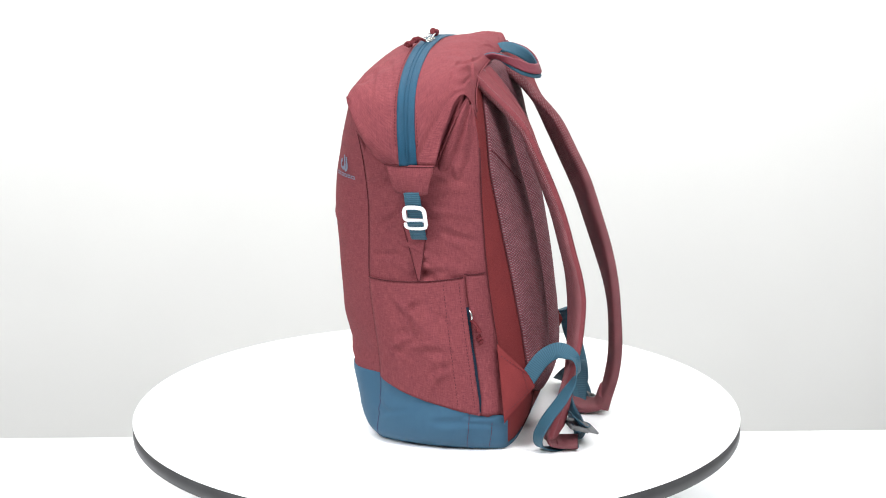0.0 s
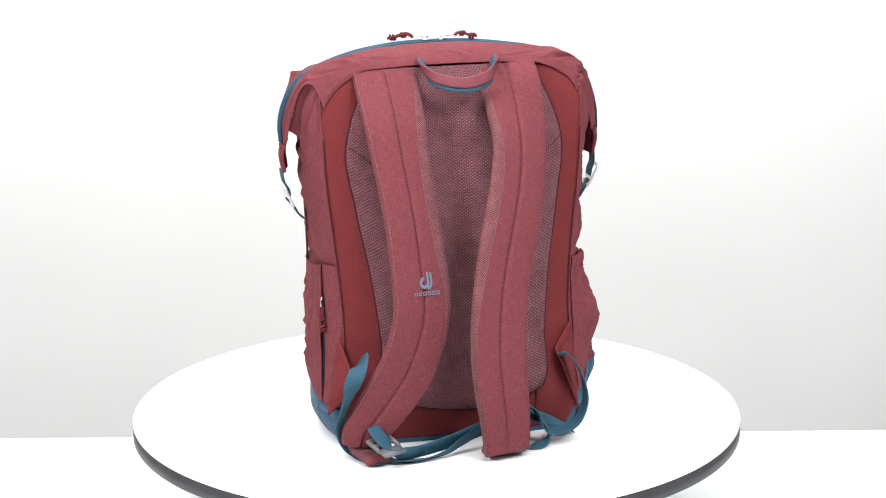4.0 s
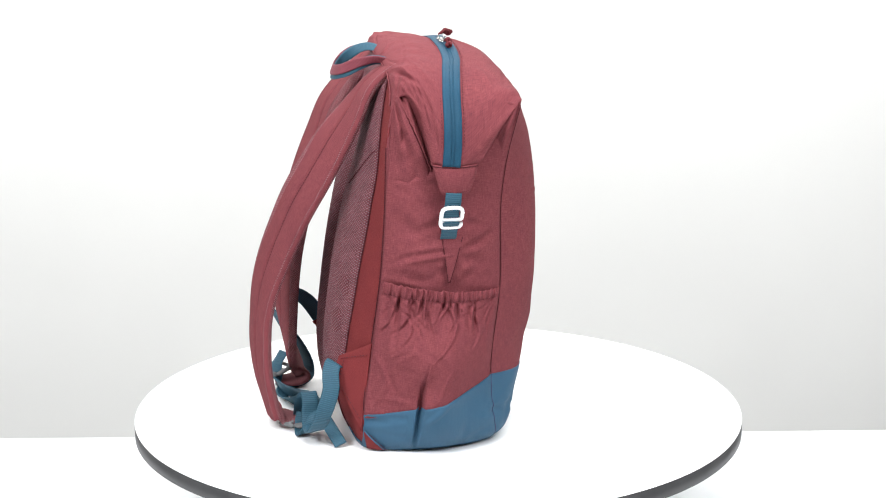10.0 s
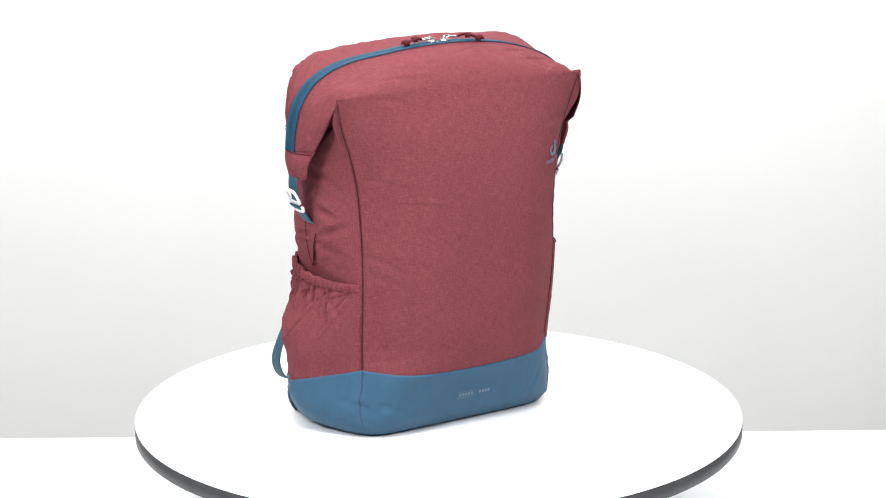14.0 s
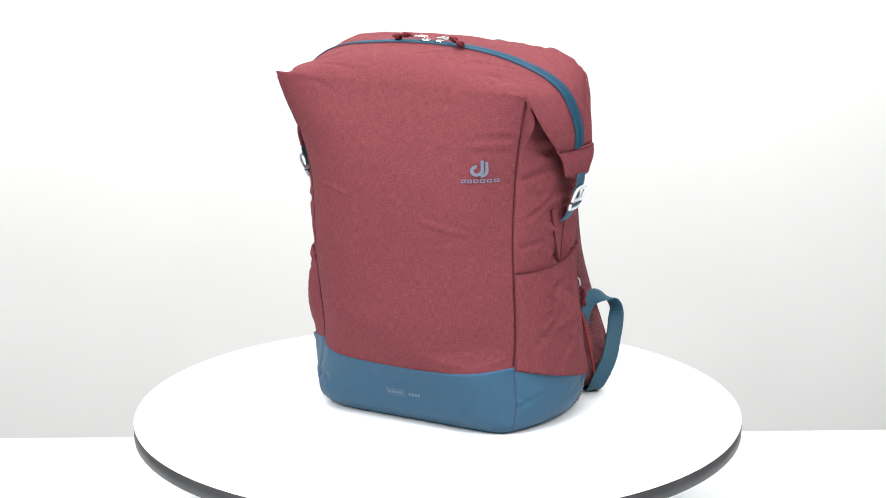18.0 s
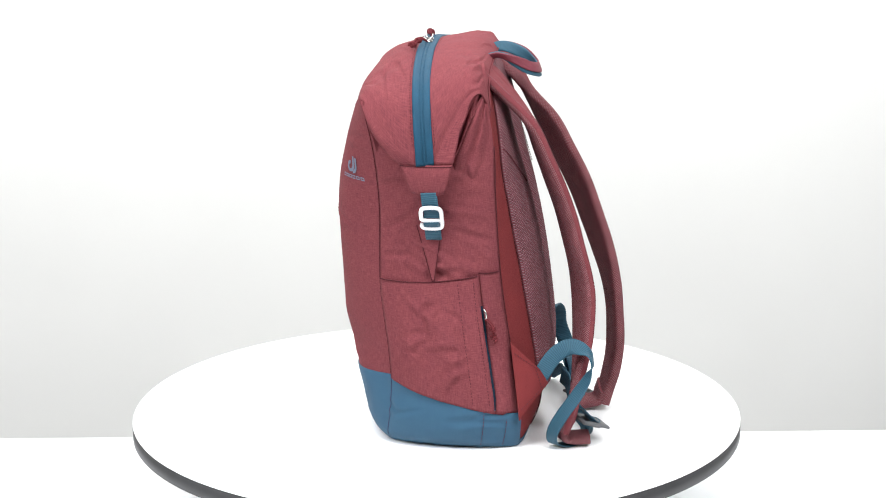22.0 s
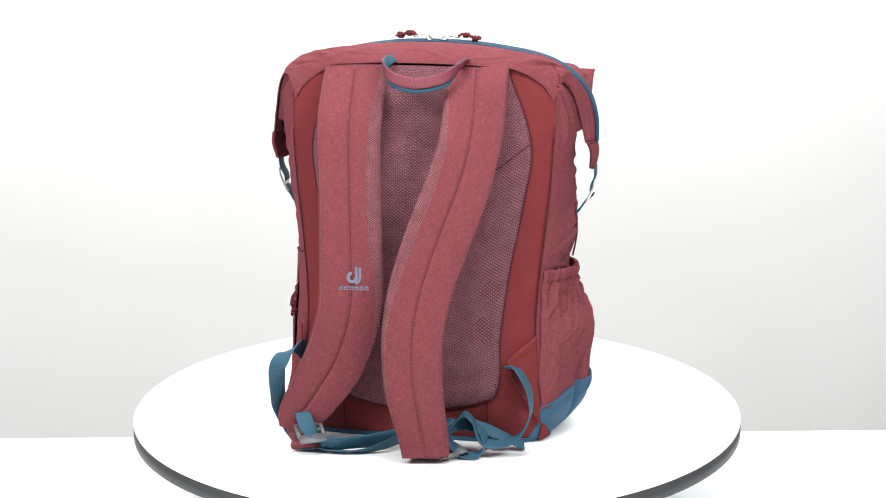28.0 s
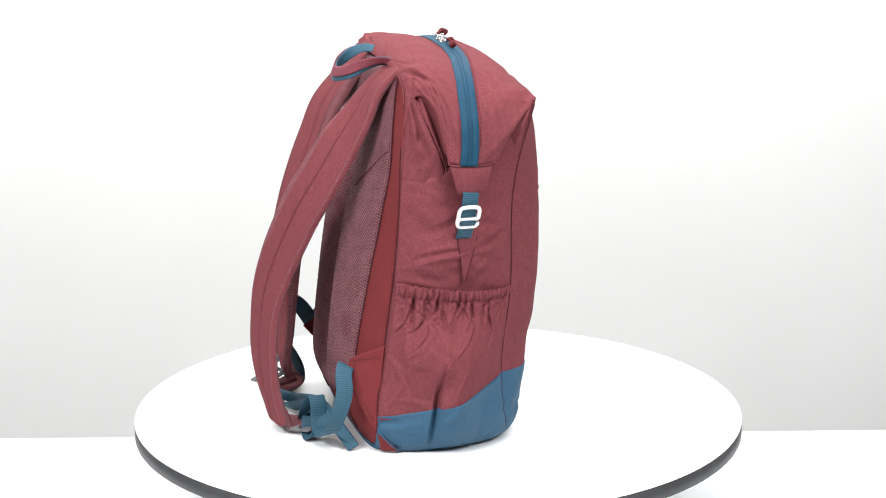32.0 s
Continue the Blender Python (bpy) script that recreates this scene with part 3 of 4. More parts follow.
# ---------------------------------------------------------------- the backpack: seams, zip and flaps
def seams():
    for side in (1, -1):
        pts = []
        for i in range(40):
            z = 0.086 + (0.408 - 0.086) * i / 39
            pts.append((side * (x_seam(z, side) + 0.0002), Y_SEAM(z) - 0.0004, z))
        # the dark tube paints the shade lying in this recessed seam
        tube("front_seam_shade", pts, 0.00045, M_PIPING_SHADE, BAG, "dark line for the shade in the front seam", n=80)
        pts = [q + Vector((side * 0.0002, -0.0002, 0)) for q in BASE_CORNER[side]]
        # crease shade drawn as a thin dark tube down the base corner
        tube("base_seam_shade", pts, 0.0005, M_CREASE_SHADE, BAG, "dark line for the shade in the corner crease of the base", n=40)
        pts = []
        for i in range(30):
            z = 0.05 + (0.36 - 0.05) * i / 29
            pts.append((side * (X_BACK(z) + 0.0005), Y_BACK(z) + 0.0006, z))
        tube("back_seam", pts, 0.0005, M_PIPING_SHADE, BAG, n=60)
    pts = [tuple(back_top(0.96 - 1.92 * i / 60, 0.0) + Vector((0, 0.0008, 0))) for i in range(61)]
    tube("top_seam", pts, 0.0008, M_MAROON, BAG, n=90)


seams()


def zip_and_flaps():
    wide = [(0, 1, 0)] * len(ZIP)
    lift = [Vector(p) + Vector((p[0] * 4.2, 0, max(0.0, 0.5 - abs(p[0]) * 2.5))).normalized() * 0.0008 for p in ZIP]
    tape = sweep("zip_tape", lift, wide, band(0.0205, 0.0016), M_ZIP, BAG, "steel-blue zip tape over the top opening", n=140)
    sweep("zip_flap", [p + Vector((p.x * 4.2, 0, max(0.0, 0.5 - abs(p.x) * 2.5))).normalized() * 0.0007 for p in lift], wide, band(0.0016, 0.0006), M_ZIP, tape, n=140)
    # coil teeth along the middle
    line = spline([tuple(p) for p in lift], 480)
    bm = bmesh.new()
    bm.loops.layers.uv.new("UVMap")
    for i in range(2, 478):
        p, t = Vector(line[i]), (Vector(line[i + 1]) - Vector(line[i - 1])).normalized()
        up = t.cross(Vector((0, 1, 0)))
        up = -up if up.dot(Vector((p.x * 4, 0, 0.6))) < 0 else up
        for sy in (-1, 1):
            c = p + Vector((0, sy * 0.0019, 0)) + up * 0.0009
            vs = [bm.verts.new(c + t * (0.0003 * a) + Vector((0, 0.0011 * b, 0)) + up * (0.00035 * h)) for a, b, h in ((-1, -1, 0), (1, -1, 0), (1, 1, 0), (-1, 1, 0), (-1, 0, 1), (1, 0, 1))]
            for q in ((0, 1, 5, 4), (2, 3, 4, 5), (0, 4, 3), (1, 2, 5)):
                bm.faces.new([vs[k] for k in q])
    tagged(part("zip_teeth", bm, M_ZIP, tape), kind="stuff")
    for sy in (-1, 1):
        pts, outs = [], []
        for i in range(10, 231):
            p = Vector(ZIPLINE[i])
            o = Vector((p.x * 4.2, 0, max(0.0, 0.5 - abs(p.x) * 2.5))).normalized()
            pts.append(p + Vector((0, sy * 0.0125, -0.0003)) + o * 0.0010)
            outs.append(o)
        stitches("zip_stitching", pts, outs, M_STITCH, BAG)

    # flap ends below the zip, folded double
    for side in (1, -1):
        if side > 0:
            top = (Vector((0.1770, -0.0255, 0.344)), Vector((0.1895, 0.005, 0.345)), Vector((0.1915, 0.0345, 0.346)))
            low = (Vector((0.1810, -0.0130, 0.3115)), Vector((0.1885, 0.006, 0.3095)), Vector((0.1905, 0.0260, 0.3125)))
        else:
            top = (Vector((-0.1830, -0.0210, 0.344)), Vector((-0.1945, 0.010, 0.345)), Vector((-0.1865, 0.0320, 0.346)))
            low = (Vector((-0.1875, -0.0110, 0.3125)), Vector((-0.1930, 0.007, 0.3105)), Vector((-0.190, 0.0230, 0.3125)))

        def tab(u, v, top=top, low=low, side=side):
            w = u if side > 0 else 1 - u
            a, b = bez(top[0], top[1] * 2 - (top[0] + top[2]) / 2, top[2], w), bez(low[0], low[1] * 2 - (low[0] + low[2]) / 2, low[2], w)
            k = v ** 0.75
            p = b.lerp(a, k)
            p.x += side * 0.003 * math.sin(math.pi * v)
            return p
        t = sheet("flap_end", tab, 16, 12, M_MAROON, BAG, thick=0.0035, size=(0.055, 0.036))
        edge = [tab(i / 16, 0.93) + Vector((side * 0.0006, 0, 0)) for i in range(17)]
        tube("flap_seam", edge, 0.0005, M_PIPING_SHADE, t, n=32)


zip_and_flaps()


def gussets():
    """The inner folds of the side, tucked under the back edge of each flap."""
    for side in (1, -1):
        wob = fold_field(71 + side, 9, (0.0, 1.0), (0.0, 1.0), (60, 120), (0.2, 0.5), (0.05, 0.10), (0.001, 0.0028))
        left = spline([(0.152, 0.079, 0.285), (0.1540, 0.0770, 0.345), (0.1545, 0.0740, 0.380), (0.1520, 0.0725, 0.4060)], 40)
        right = spline([(0.159, 0.016, 0.300), (0.1655, 0.026, 0.325), (0.1735, 0.038, 0.357), (0.1715, 0.056, 0.398), (0.1605, 0.0655, 0.4190)], 40)

        def tuck(u, v, side=side, wob=wob, left=left, right=right):
            i = min(int(v * 40), 39)
            a = Vector(left[i]).lerp(Vector(left[i + 1]), v * 40 - i)
            b = Vector(right[i]).lerp(Vector(right[i + 1]), v * 40 - i)
            p = a.lerp(b, u)
            w = math.sin(math.pi * u) * math.sin(math.pi * v) ** 0.5
            p.x += 0.005 * w - 0.005 * math.exp(-((u - 0.55) / 0.12) ** 2) * max(0.0, v - 0.35) + wob(u, v) * w
            p.x += 0.0026 * w * math.sin(u * 15.0 + v * 3.0) * (0.3 + 0.7 * v) + 0.004 * w * wrinkle((u, v, 0), (3, 7, 1), 3.0 + side)
            if u > 0.9:
                p.x -= 0.006 * ((u - 0.9) / 0.1) ** 2
            on = side_at(1, min(1.0, max(0.0, (p.y - Y_SEAM(p.z)) / (Y_BACK(p.z) - Y_SEAM(p.z)))), p.z)
            low = min(1.0, v / 0.35)
            p.x = on.x - 0.004 + (p.x - on.x + 0.004) * low * low * (3 - 2 * low)
            p.x *= side
            return p

        def cap(u, v, side=side):
            q = side_at(side, 0.25 + 0.75 * u, 0.404)
            return q.lerp(Vector((side * 0.115, q.y * 0.9, 0.428)), v)
        def pleat(u, v, side=side, right=right):
            r = Vector(right[int(round((1 - 0.72 * v) * 40))])
            r.x *= side
            q = back_top(side * 0.985, 0.30 + 0.62 * v) - Vector((side * 0.003, 0, 0))
            p = r.lerp(q, u)
            sag = math.sin(math.pi * u)
            p.x -= side * sag * (0.008 + 0.004 * math.sin(v * 9.0 + u * 5.0))
            return p
        sheet("gusset_pleat", pleat if side > 0 else (lambda u, v, c=pleat: c(1 - u, v)), 14, 40, M_MAROON, BAG, thick=0.0012, size=(0.03, 0.1))

        def fore(u, v, side=side):
            z = 0.412 - 0.135 * v
            r = Vector((side * (x_seam(z, side) - 0.001), Y_SEAM(z) + 0.002, z))
            q = front_top(side * 0.985, 0.06 + 0.9 * v) - Vector((side * (0.003 + 0.009 * v * v), 0, 0.022 * v * v))
            p = r.lerp(q, u)
            sag = math.sin(math.pi * u)
            p.x += side * (0.0045 - 0.0022 * math.sin(v * 6.0 + u * 4.0)) * sag * (1 - v**3)
            on = side_at(side, min(1.0, max(0.0, (p.y - Y_SEAM(p.z)) / (Y_BACK(p.z) - Y_SEAM(p.z)))), p.z, -0.004)
            k = min(1.0, max(0.0, (v - 0.30) / 0.40))
            p.x += (on.x - p.x) * k * k * (3 - 2 * k)
            return p
        sheet("front_gusset", fore if side < 0 else (lambda u, v, c=fore: c(1 - u, v)), 14, 40, M_MAROON, BAG, thick=0.0012, size=(0.03, 0.1))
        sheet("inner_gusset", cap if side > 0 else (lambda u, v, c=cap: c(1 - u, v)), 16, 8, M_MAROON, BAG, thick=0.0015, size=(0.1, 0.05))
        sheet("gusset_fold", tuck if side < 0 else (lambda u, v, t=tuck: t(1 - u, v)), 24, 40, M_MAROON, BAG, thick=0.0015, size=(0.05, 0.11))


gussets()


def side_hooks():
    for side in (1, -1):
        if side > 0:
            a, b, c = Vector((0.1900, 0.008, 0.314)), Vector((0.1815, 0.0105, 0.286)), Vector((0.1695, 0.0115, 0.259))
        else:
            a, b, c = Vector((-0.1930, 0.008, 0.314)), Vector((-0.1880, 0.0105, 0.288)), Vector((-0.1730, 0.0115, 0.260))
        y = Vector((0, 1, 0))
        web = sweep("side_webbing", [a, a.lerp(b, 0.5) + Vector((side * 0.002, 0, 0)), b + Vector((side * 0.001, 0, 0.004)), b + Vector((0, 0, -0.003))], [y] * 4, band(0.0185, 0.0018), M_WEB, BAG, "steel-blue side webbing", n=24)
        sweep("lower_side_webbing", [b + Vector((side * 0.003, 0, -0.008)), b.lerp(c, 0.55) + Vector((side * 0.003, 0, 0)), c + Vector((side * 0.001, 0, 0)), c + Vector((-side * 0.004, 0, -0.004))], [y] * 4, band(0.0185, 0.0020), M_WEB, BAG, "steel-blue side webbing", n=24)
        # open hook buckle: a rounded frame with a gap on one long side and a bar across
        d = (b - c).normalized()
        o = d.cross(y).normalized()
        o = o if o.x * side > 0 else -o
        m = b + d * -0.001 + o * 0.0035
        g = -1

        def at(u, v, m=m, d=d, g=g):
            return m + Vector((0, g * u, 0)) + d * v
        frame_pts = [(0.0148, -0.0095), (0.0150, -0.0140), (0.0125, -0.0172), (0.006, -0.0180), (-0.006, -0.0180), (-0.0125, -0.0165), (-0.0150, -0.0120), (-0.0152, 0.0), (-0.0150, 0.0110), (-0.0125, 0.0160), (-0.006, 0.0178),
                     (0.006, 0.0178), (0.0125, 0.0160), (0.0150, 0.0110), (0.0152, 0.003), (0.0146, -0.002), (0.010, -0.0042), (0.0, -0.0045), (-0.0135, -0.0045)]
        sec = [(-0.0022, -0.0010), (-0.0010, -0.0015), (0.0010, -0.0015), (0.0022, -0.0010), (0.0022, 0.0010), (0.0010, 0.0015), (-0.0010, 0.0015), (-0.0022, 0.0010)]
        pts = [at(u * 0.76, v * 0.80) for u, v in frame_pts]
        wd = []
        for i in range(len(pts)):
            t = (pts[min(i + 1, len(pts) - 1)] - pts[max(i - 1, 0)]).normalized()
            wd.append(t.cross(o))
        sweep("hook_buckle", pts, wd, sec, M_ALU, web, "pale anodised aluminium hook buckle", n=110)
        # triangular reinforcement under the anchor
        def gus(u, v, side=side):
            z = 0.204 + 0.066 * v
            w = 0.0010 + 0.0135 * v
            yy = 0.010 - 0.004 * v + (u * 2 - 1) * w
            s = (yy - Y_SEAM(z)) / (Y_BACK(z) - Y_SEAM(z))
            p = side_at(side, s, z, 0.0024 - 0.002 * v)
            return p
        gs = sheet("anchor_patch", (lambda u, v: gus(u, v)) if side > 0 else (lambda u, v: gus(1 - u, v)), 10, 24, M_MAROON, BAG, thick=0.0012, size=(0.05, 0.086))
        for uu in (0.0, 1.0):
            tube("patch_seam", [gus(uu, i / 12) + Vector((side * 0.0004, 0, 0)) for i in range(13)], 0.00045, M_PIPING_SHADE, gs, n=24)


side_hooks()


def cord_pull(name, start, mid, end, parent, seed):
    """A knotted cord puller: doubled cord and two fat knots."""
    a, b, c = Vector(start), Vector(mid), Vector(end)
    side = (c - a).cross(Vector((0.2, 0.3, 1))).normalized() * 0.0014
    pull = tube(name, [a + side, b + side + Vector((0, 0, 0.0006)), c + side], 0.0013, M_CORD, parent, "knotted maroon cord puller", n=18, k=7)
    tube("cord", [a - side, b - side, c - side], 0.0013, M_CORD, pull, n=18, k=7)
    rnd = random.Random(seed)
    for q, r in ((b.lerp(c, 0.25), 0.0031), (c, 0.0036)):
        pts = []
        for i in range(17):
            an = i / 16 * 2 * math.pi * 2.0
            t = i / 16 - 0.5
            ax = (c - a).normalized()
            e1 = ax.cross(Vector((0.1, 0.2, 1))).normalized()
            e2 = ax.cross(e1)
            pts.append(q + ax * (t * r * 2.0) + e1 * (math.cos(an) * r * 0.72) + e2 * (math.sin(an) * r * 0.72))
        tube("knot", pts, 0.0015, M_CORD, pull, n=48, k=7)
    for sg in (-1, 1):
        e = c + (c - a).normalized() * 0.006 + side * (1.6 * sg) + Vector((0, 0, rnd.uniform(-0.001, 0.001)))
        tube("cord_end", [c, c.lerp(e, 0.5), e], 0.0012, M_CORD, pull, n=8, k=7)
    return pull


def zip_pulls():
    for sg, knot_y in ((1, -0.024), (-1, -0.001)):
        z = 0.4545
        x0 = 0.0035 * sg
        bm = bmesh.new()
        box(bm, min(x0, x0 + sg * 0.011), max(x0, x0 + sg * 0.011), -0.0115, -0.0025, z, z + 0.0028, 0.0009)
        sl = part("zip_slider", bm, M_STEEL, BAG, "polished metal zip slider")
        pts = [(x0 + sg * 0.004, -0.0105, z + 0.003), (x0 + sg * 0.006, -0.0115, z + 0.0058), (x0 + sg * 0.013, -0.0115, z + 0.0058), (x0 + sg * 0.0215, -0.0105, z + 0.0045), (x0 + sg * 0.0230, -0.008, z + 0.0042),
               (x0 + sg * 0.0215, -0.0055, z + 0.0045), (x0 + sg * 0.013, -0.0045, z + 0.0058), (x0 + sg * 0.006, -0.004, z + 0.0058), (x0 + sg * 0.004, -0.005, z + 0.003)]
        tube("pull_ring", pts, 0.0008, M_STEEL, sl, n=50)
        cord_pull("puller_cord", (x0 + sg * 0.0215, -0.008, z + 0.0045), (x0 + sg * 0.028, -0.010 + knot_y * 0.2, z + 0.0075), (x0 + sg * 0.0435, -0.008 + knot_y * 0.6, z + 0.003), sl, 3 + sg)


zip_pulls()


# ---------------------------------------------------------------- the backpack: pockets
def pockets():
    # flat pocket, right side: straight top seam, free back edge with a zip behind
    flat_folds = fold_field(51, 16, (0.0, 0.8), (0.0, 0.8), (-40, 60), (0.12, 0.35), (0.02, 0.045), (0.0012, 0.0034))

    def flat(u, v):
        s = 0.82 * u
        z0 = base_side(s) - 0.004
        zt = 0.201 + 0.009 * u**2
        z = z0 + (zt - z0) * v
        lift = 0.0025 + 0.0035 * u**2 * math.sin(math.pi * min(1, v * 1.02)) ** 0.7
        p = side_at(1, s, z, lift)
        p.x += (0.0045 * wrinkle((0, s, z), (1, 5, 20), 7.7) + flat_folds(u, v)) * math.sin(math.pi * u) * min(1.0, (1 - v) * 5)
        return p
    pk = sheet("side_pocket", flat, 36, 40, M_MAROON, BAG, "flat maroon zipped side pocket", thick=0.0022, size=(0.11, 0.13))
    tube("pocket_seam", [flat(i / 30, 1.0) + Vector((0.0005, 0, 0)) for i in range(31)], 0.0006, M_PIPING_SHADE, pk, n=60)
    for uu in (0.80, 0.955):
        stitches("pocket_stitching", [flat(uu, 0.97 - i / 40 * 0.95) + Vector((0.0002, 0, 0)) for i in range(40)], (1, 0, 0), M_STITCH, pk)
    stitches("base_stitching", [side_at(1, 0.73 + 0.01 * i / 20, 0.004 + i / 20 * 0.047, 0.0018) for i in range(21)], (1, 0, 0), M_STITCH, BAG)
    stitches("base_stitching", [side_at(1, 0.90 + 0.01 * i / 20, 0.004 + i / 20 * 0.040, 0.0018) for i in range(21)], (1, 0, 0), M_STITCH, BAG)

    def slit(u, v):
        s = 0.800 + 0.034 * u
        return side_at(1, s, 0.050 + 0.124 * v, 0.0006)
    sheet("pocket_zip", slit, 4, 20, M_DARK, pk, "dark blue zip tape of the side pocket", size=(0.004, 0.14))

    def placket(u, v):
        s = 0.828 + 0.162 * u
        z = 0.048 + 0.165 * v
        p = side_at(1, s, z, 0.0035 * math.sin(math.pi * min(1, u * 1.1)) ** 0.6)
        p.x += 0.0015 * wrinkle((0, s, z), (1, 10, 40), 9.4)
        return p
    sheet("pocket_placket", placket, 10, 40, M_MAROON, pk, size=(0.02, 0.16), thick=0.0015)
    tube("pocket_seam", [placket(i / 12, 1.0) + Vector((0.0005, 0, 0)) for i in range(13)], 0.0007, M_PIPING_SHADE, pk, n=24)
    q = side_at(1, 0.84, 0.168, 0.003)
    tube("pull_ring", [q + Vector((0.001, 0, 0.003)), q + Vector((0.003, 0.002, 0.0)), q + Vector((0.003, 0.003, -0.006)), q + Vector((0.002, 0.001, -0.009))], 0.0011, M_STEEL, pk, "metal zip pull", n=24)
    cord_pull("puller_cord", q + Vector((0.002, 0.002, -0.008)), q + Vector((0.005, 0.010, -0.016)), q + Vector((0.003, 0.012, -0.030)), pk, 9)

    # gathered bottle pocket, left side: elastic hem, bulging, dragging folds
    hem = fold_field(41, 30, (0.0, 1.0), (0.65, 1.0), (78, 102), (0.20, 0.42), (0.010, 0.020), (0.0022, 0.0045))
    drag = fold_field(42, 11, (0.0, 1.0), (0.0, 0.7), (50, 130), (0.25, 0.6), (0.022, 0.05), (0.0013, 0.0030))

    def bottle(u, v):
        s = 0.004 + 0.986 * (1 - u)
        z0 = base_side(s) - 0.004
        zt = 0.190 + 0.014 * s**1.4
        z = z0 + (zt - z0) * v
        q = (4 * s * (1 - s)) ** 0.8
        puff = 0.026 * q * math.exp(-((z - 0.112) / 0.052) ** 2) + 0.002 * min(1.0, s / 0.05)
        low = max(-0.02, lap_out(s, 1.0) - 0.0012 - puff) * max(0.0, 1 - v * 1.9) + 0.0045 * v**5 * q
        p = side_at(-1, s, z, puff + low)
        gather = max(0.0, (v - 0.45) / 0.55)
        fold = noise.noise(Vector((s * 26.0, v * 1.2, 4.4)))
        p.x -= (0.0060 * fold * gather**0.9 * (0.35 + 0.65 * q)) * (1.0 if v < 0.9 else 0.45)
        q *= min(1.0, v * 5)
        p.x -= 0.0060 * q * (1 - gather) * wrinkle((0, s + z * 2.0, z), (1, 6, 22), 6.1)
        p.x -= 0.0020 * q * wrinkle((0, s - z * 1.5, z), (1, 8, 24), 2.9)
        p.x -= (hem(s, v) * (1.0 if v < 0.9 else 0.4) + drag(s, v)) * q**0.5
        p.y += 0.0018 * fold * gather
        if v > 0.91:
            p.x -= 0.0018 * math.sin((v - 0.91) / 0.09 * math.pi) + 0.0016 * math.sin(s * 150.0)
            p.z += 0.0008 * math.sin(s * 150.0 + 1.0)
        return p
    bp = sheet("bottle_pocket", bottle, 170, 70, M_MAROON, BAG, "gathered maroon bottle pocket with elastic hem", thick=0.0018, size=(0.19, 0.13))
    stitches("hem_stitching", [bottle(0.01 + 0.98 * i / 120, 0.915) + Vector((-0.0008, 0, 0)) for i in range(121)], (-1, 0, 0.2), M_STITCH, bp, stitch=0.0018, gap=0.0012)


pockets()


# ---------------------------------------------------------------- the backpack: back padding


def pad_at(x, z, lift=0.0075):
    w = PAD_W(z)
    k = min(abs(x) / w, 1.0)
    p = back_at(x, z)
    round_ = (1 - k**8) ** 0.5
    low = min(1.0, max(0.0, (z - 0.040 - 0.020 * k**2) / 0.012)) ** 0.5
    p.y += lift * round_ * low + 0.0006
    p.y -= 0.004 * min(1.0, max(0.0, (z - 0.418) / 0.019)) ** 2
    p.y -= 0.019 * math.exp(-(x / 0.023) ** 2) * math.sin(math.pi * min(1.0, max(0.0, (z - 0.06) / 0.36))) ** 0.5
    return p


def open_mesh(fn, parent):
    """A round patch of wide-holed mesh; its texture runs with the padding's plane."""
    ob = sheet("mesh_window", fn, 28, 6, M_MESH_OPEN, parent, "wide-holed window in the air mesh")
    me = ob.data
    for lp, uv in zip(me.loops, me.uv_layers[0].data):
        co = me.vertices[lp.vertex_index].co
        uv.uv = (co.x, co.z)
    return ob


def padding():
    def pad(u, v):
        a = 1 - u * 2
        zb = 0.041 + 0.020 * abs(a) ** 2.2
        z = zb + (0.437 - zb) * v
        return pad_at(a * PAD_W(z), z)
    pd = sheet("back_padding", pad, 80, 110, M_MESH, BAG, "maroon and grey air-mesh back padding", thick=0.003, size=(0.22, 0.40))
    for side in (1, -1):
        ln = [pad(0.5 - side * 0.5, i / 60) + Vector((0, 0.0006, 0)) for i in range(61)]
        tube("padding_edge", ln, 0.0008, M_PIPING_SHADE, pd, n=90)
        d0, d1 = Vector((side * 0.127, 0, 0.352)), Vector((side * 0.060, 0, 0.300))
        stitches("quilting_line", [pad_at(d0.lerp(d1, i / 30).x, d0.lerp(d1, i / 30).z) + Vector((0, 0.0012, 0)) for i in range(31)], (0, 1, 0), M_PIPING_SHADE, pd, r=0.0006)
    for cx, cz, rx, rz in ((-0.080, 0.142, 0.0135, 0.0155), (-0.089, 0.186, 0.0110, 0.0130)):
        def window(u, v, cx=cx, cz=cz, rx=rx, rz=rz):
            an, r = -2 * math.pi * u, 0.02 + 0.98 * v
            r *= 1 + 0.10 * math.sin(an * 3 + cx * 50)
            x, z = cx + rx * r * math.cos(an), cz + rz * r * math.sin(an)
            return pad_at(x, z) + Vector((0, 0.0010 - 0.0012 * v**4, 0))
        open_mesh(window, pd)
    tube("padding_edge", [pad(i / 40, 0.0) + Vector((0, 0.0008, 0)) for i in range(41)], 0.0008, M_PIPING_SHADE, pd, n=60)
    for side in (1, -1):
        tube("panel_seam", [back_at(side * 0.086, 0.012 + 0.045 * i / 12, 0.001) for i in range(13)], 0.0008, M_PIPING_SHADE, BAG, n=20)


padding()


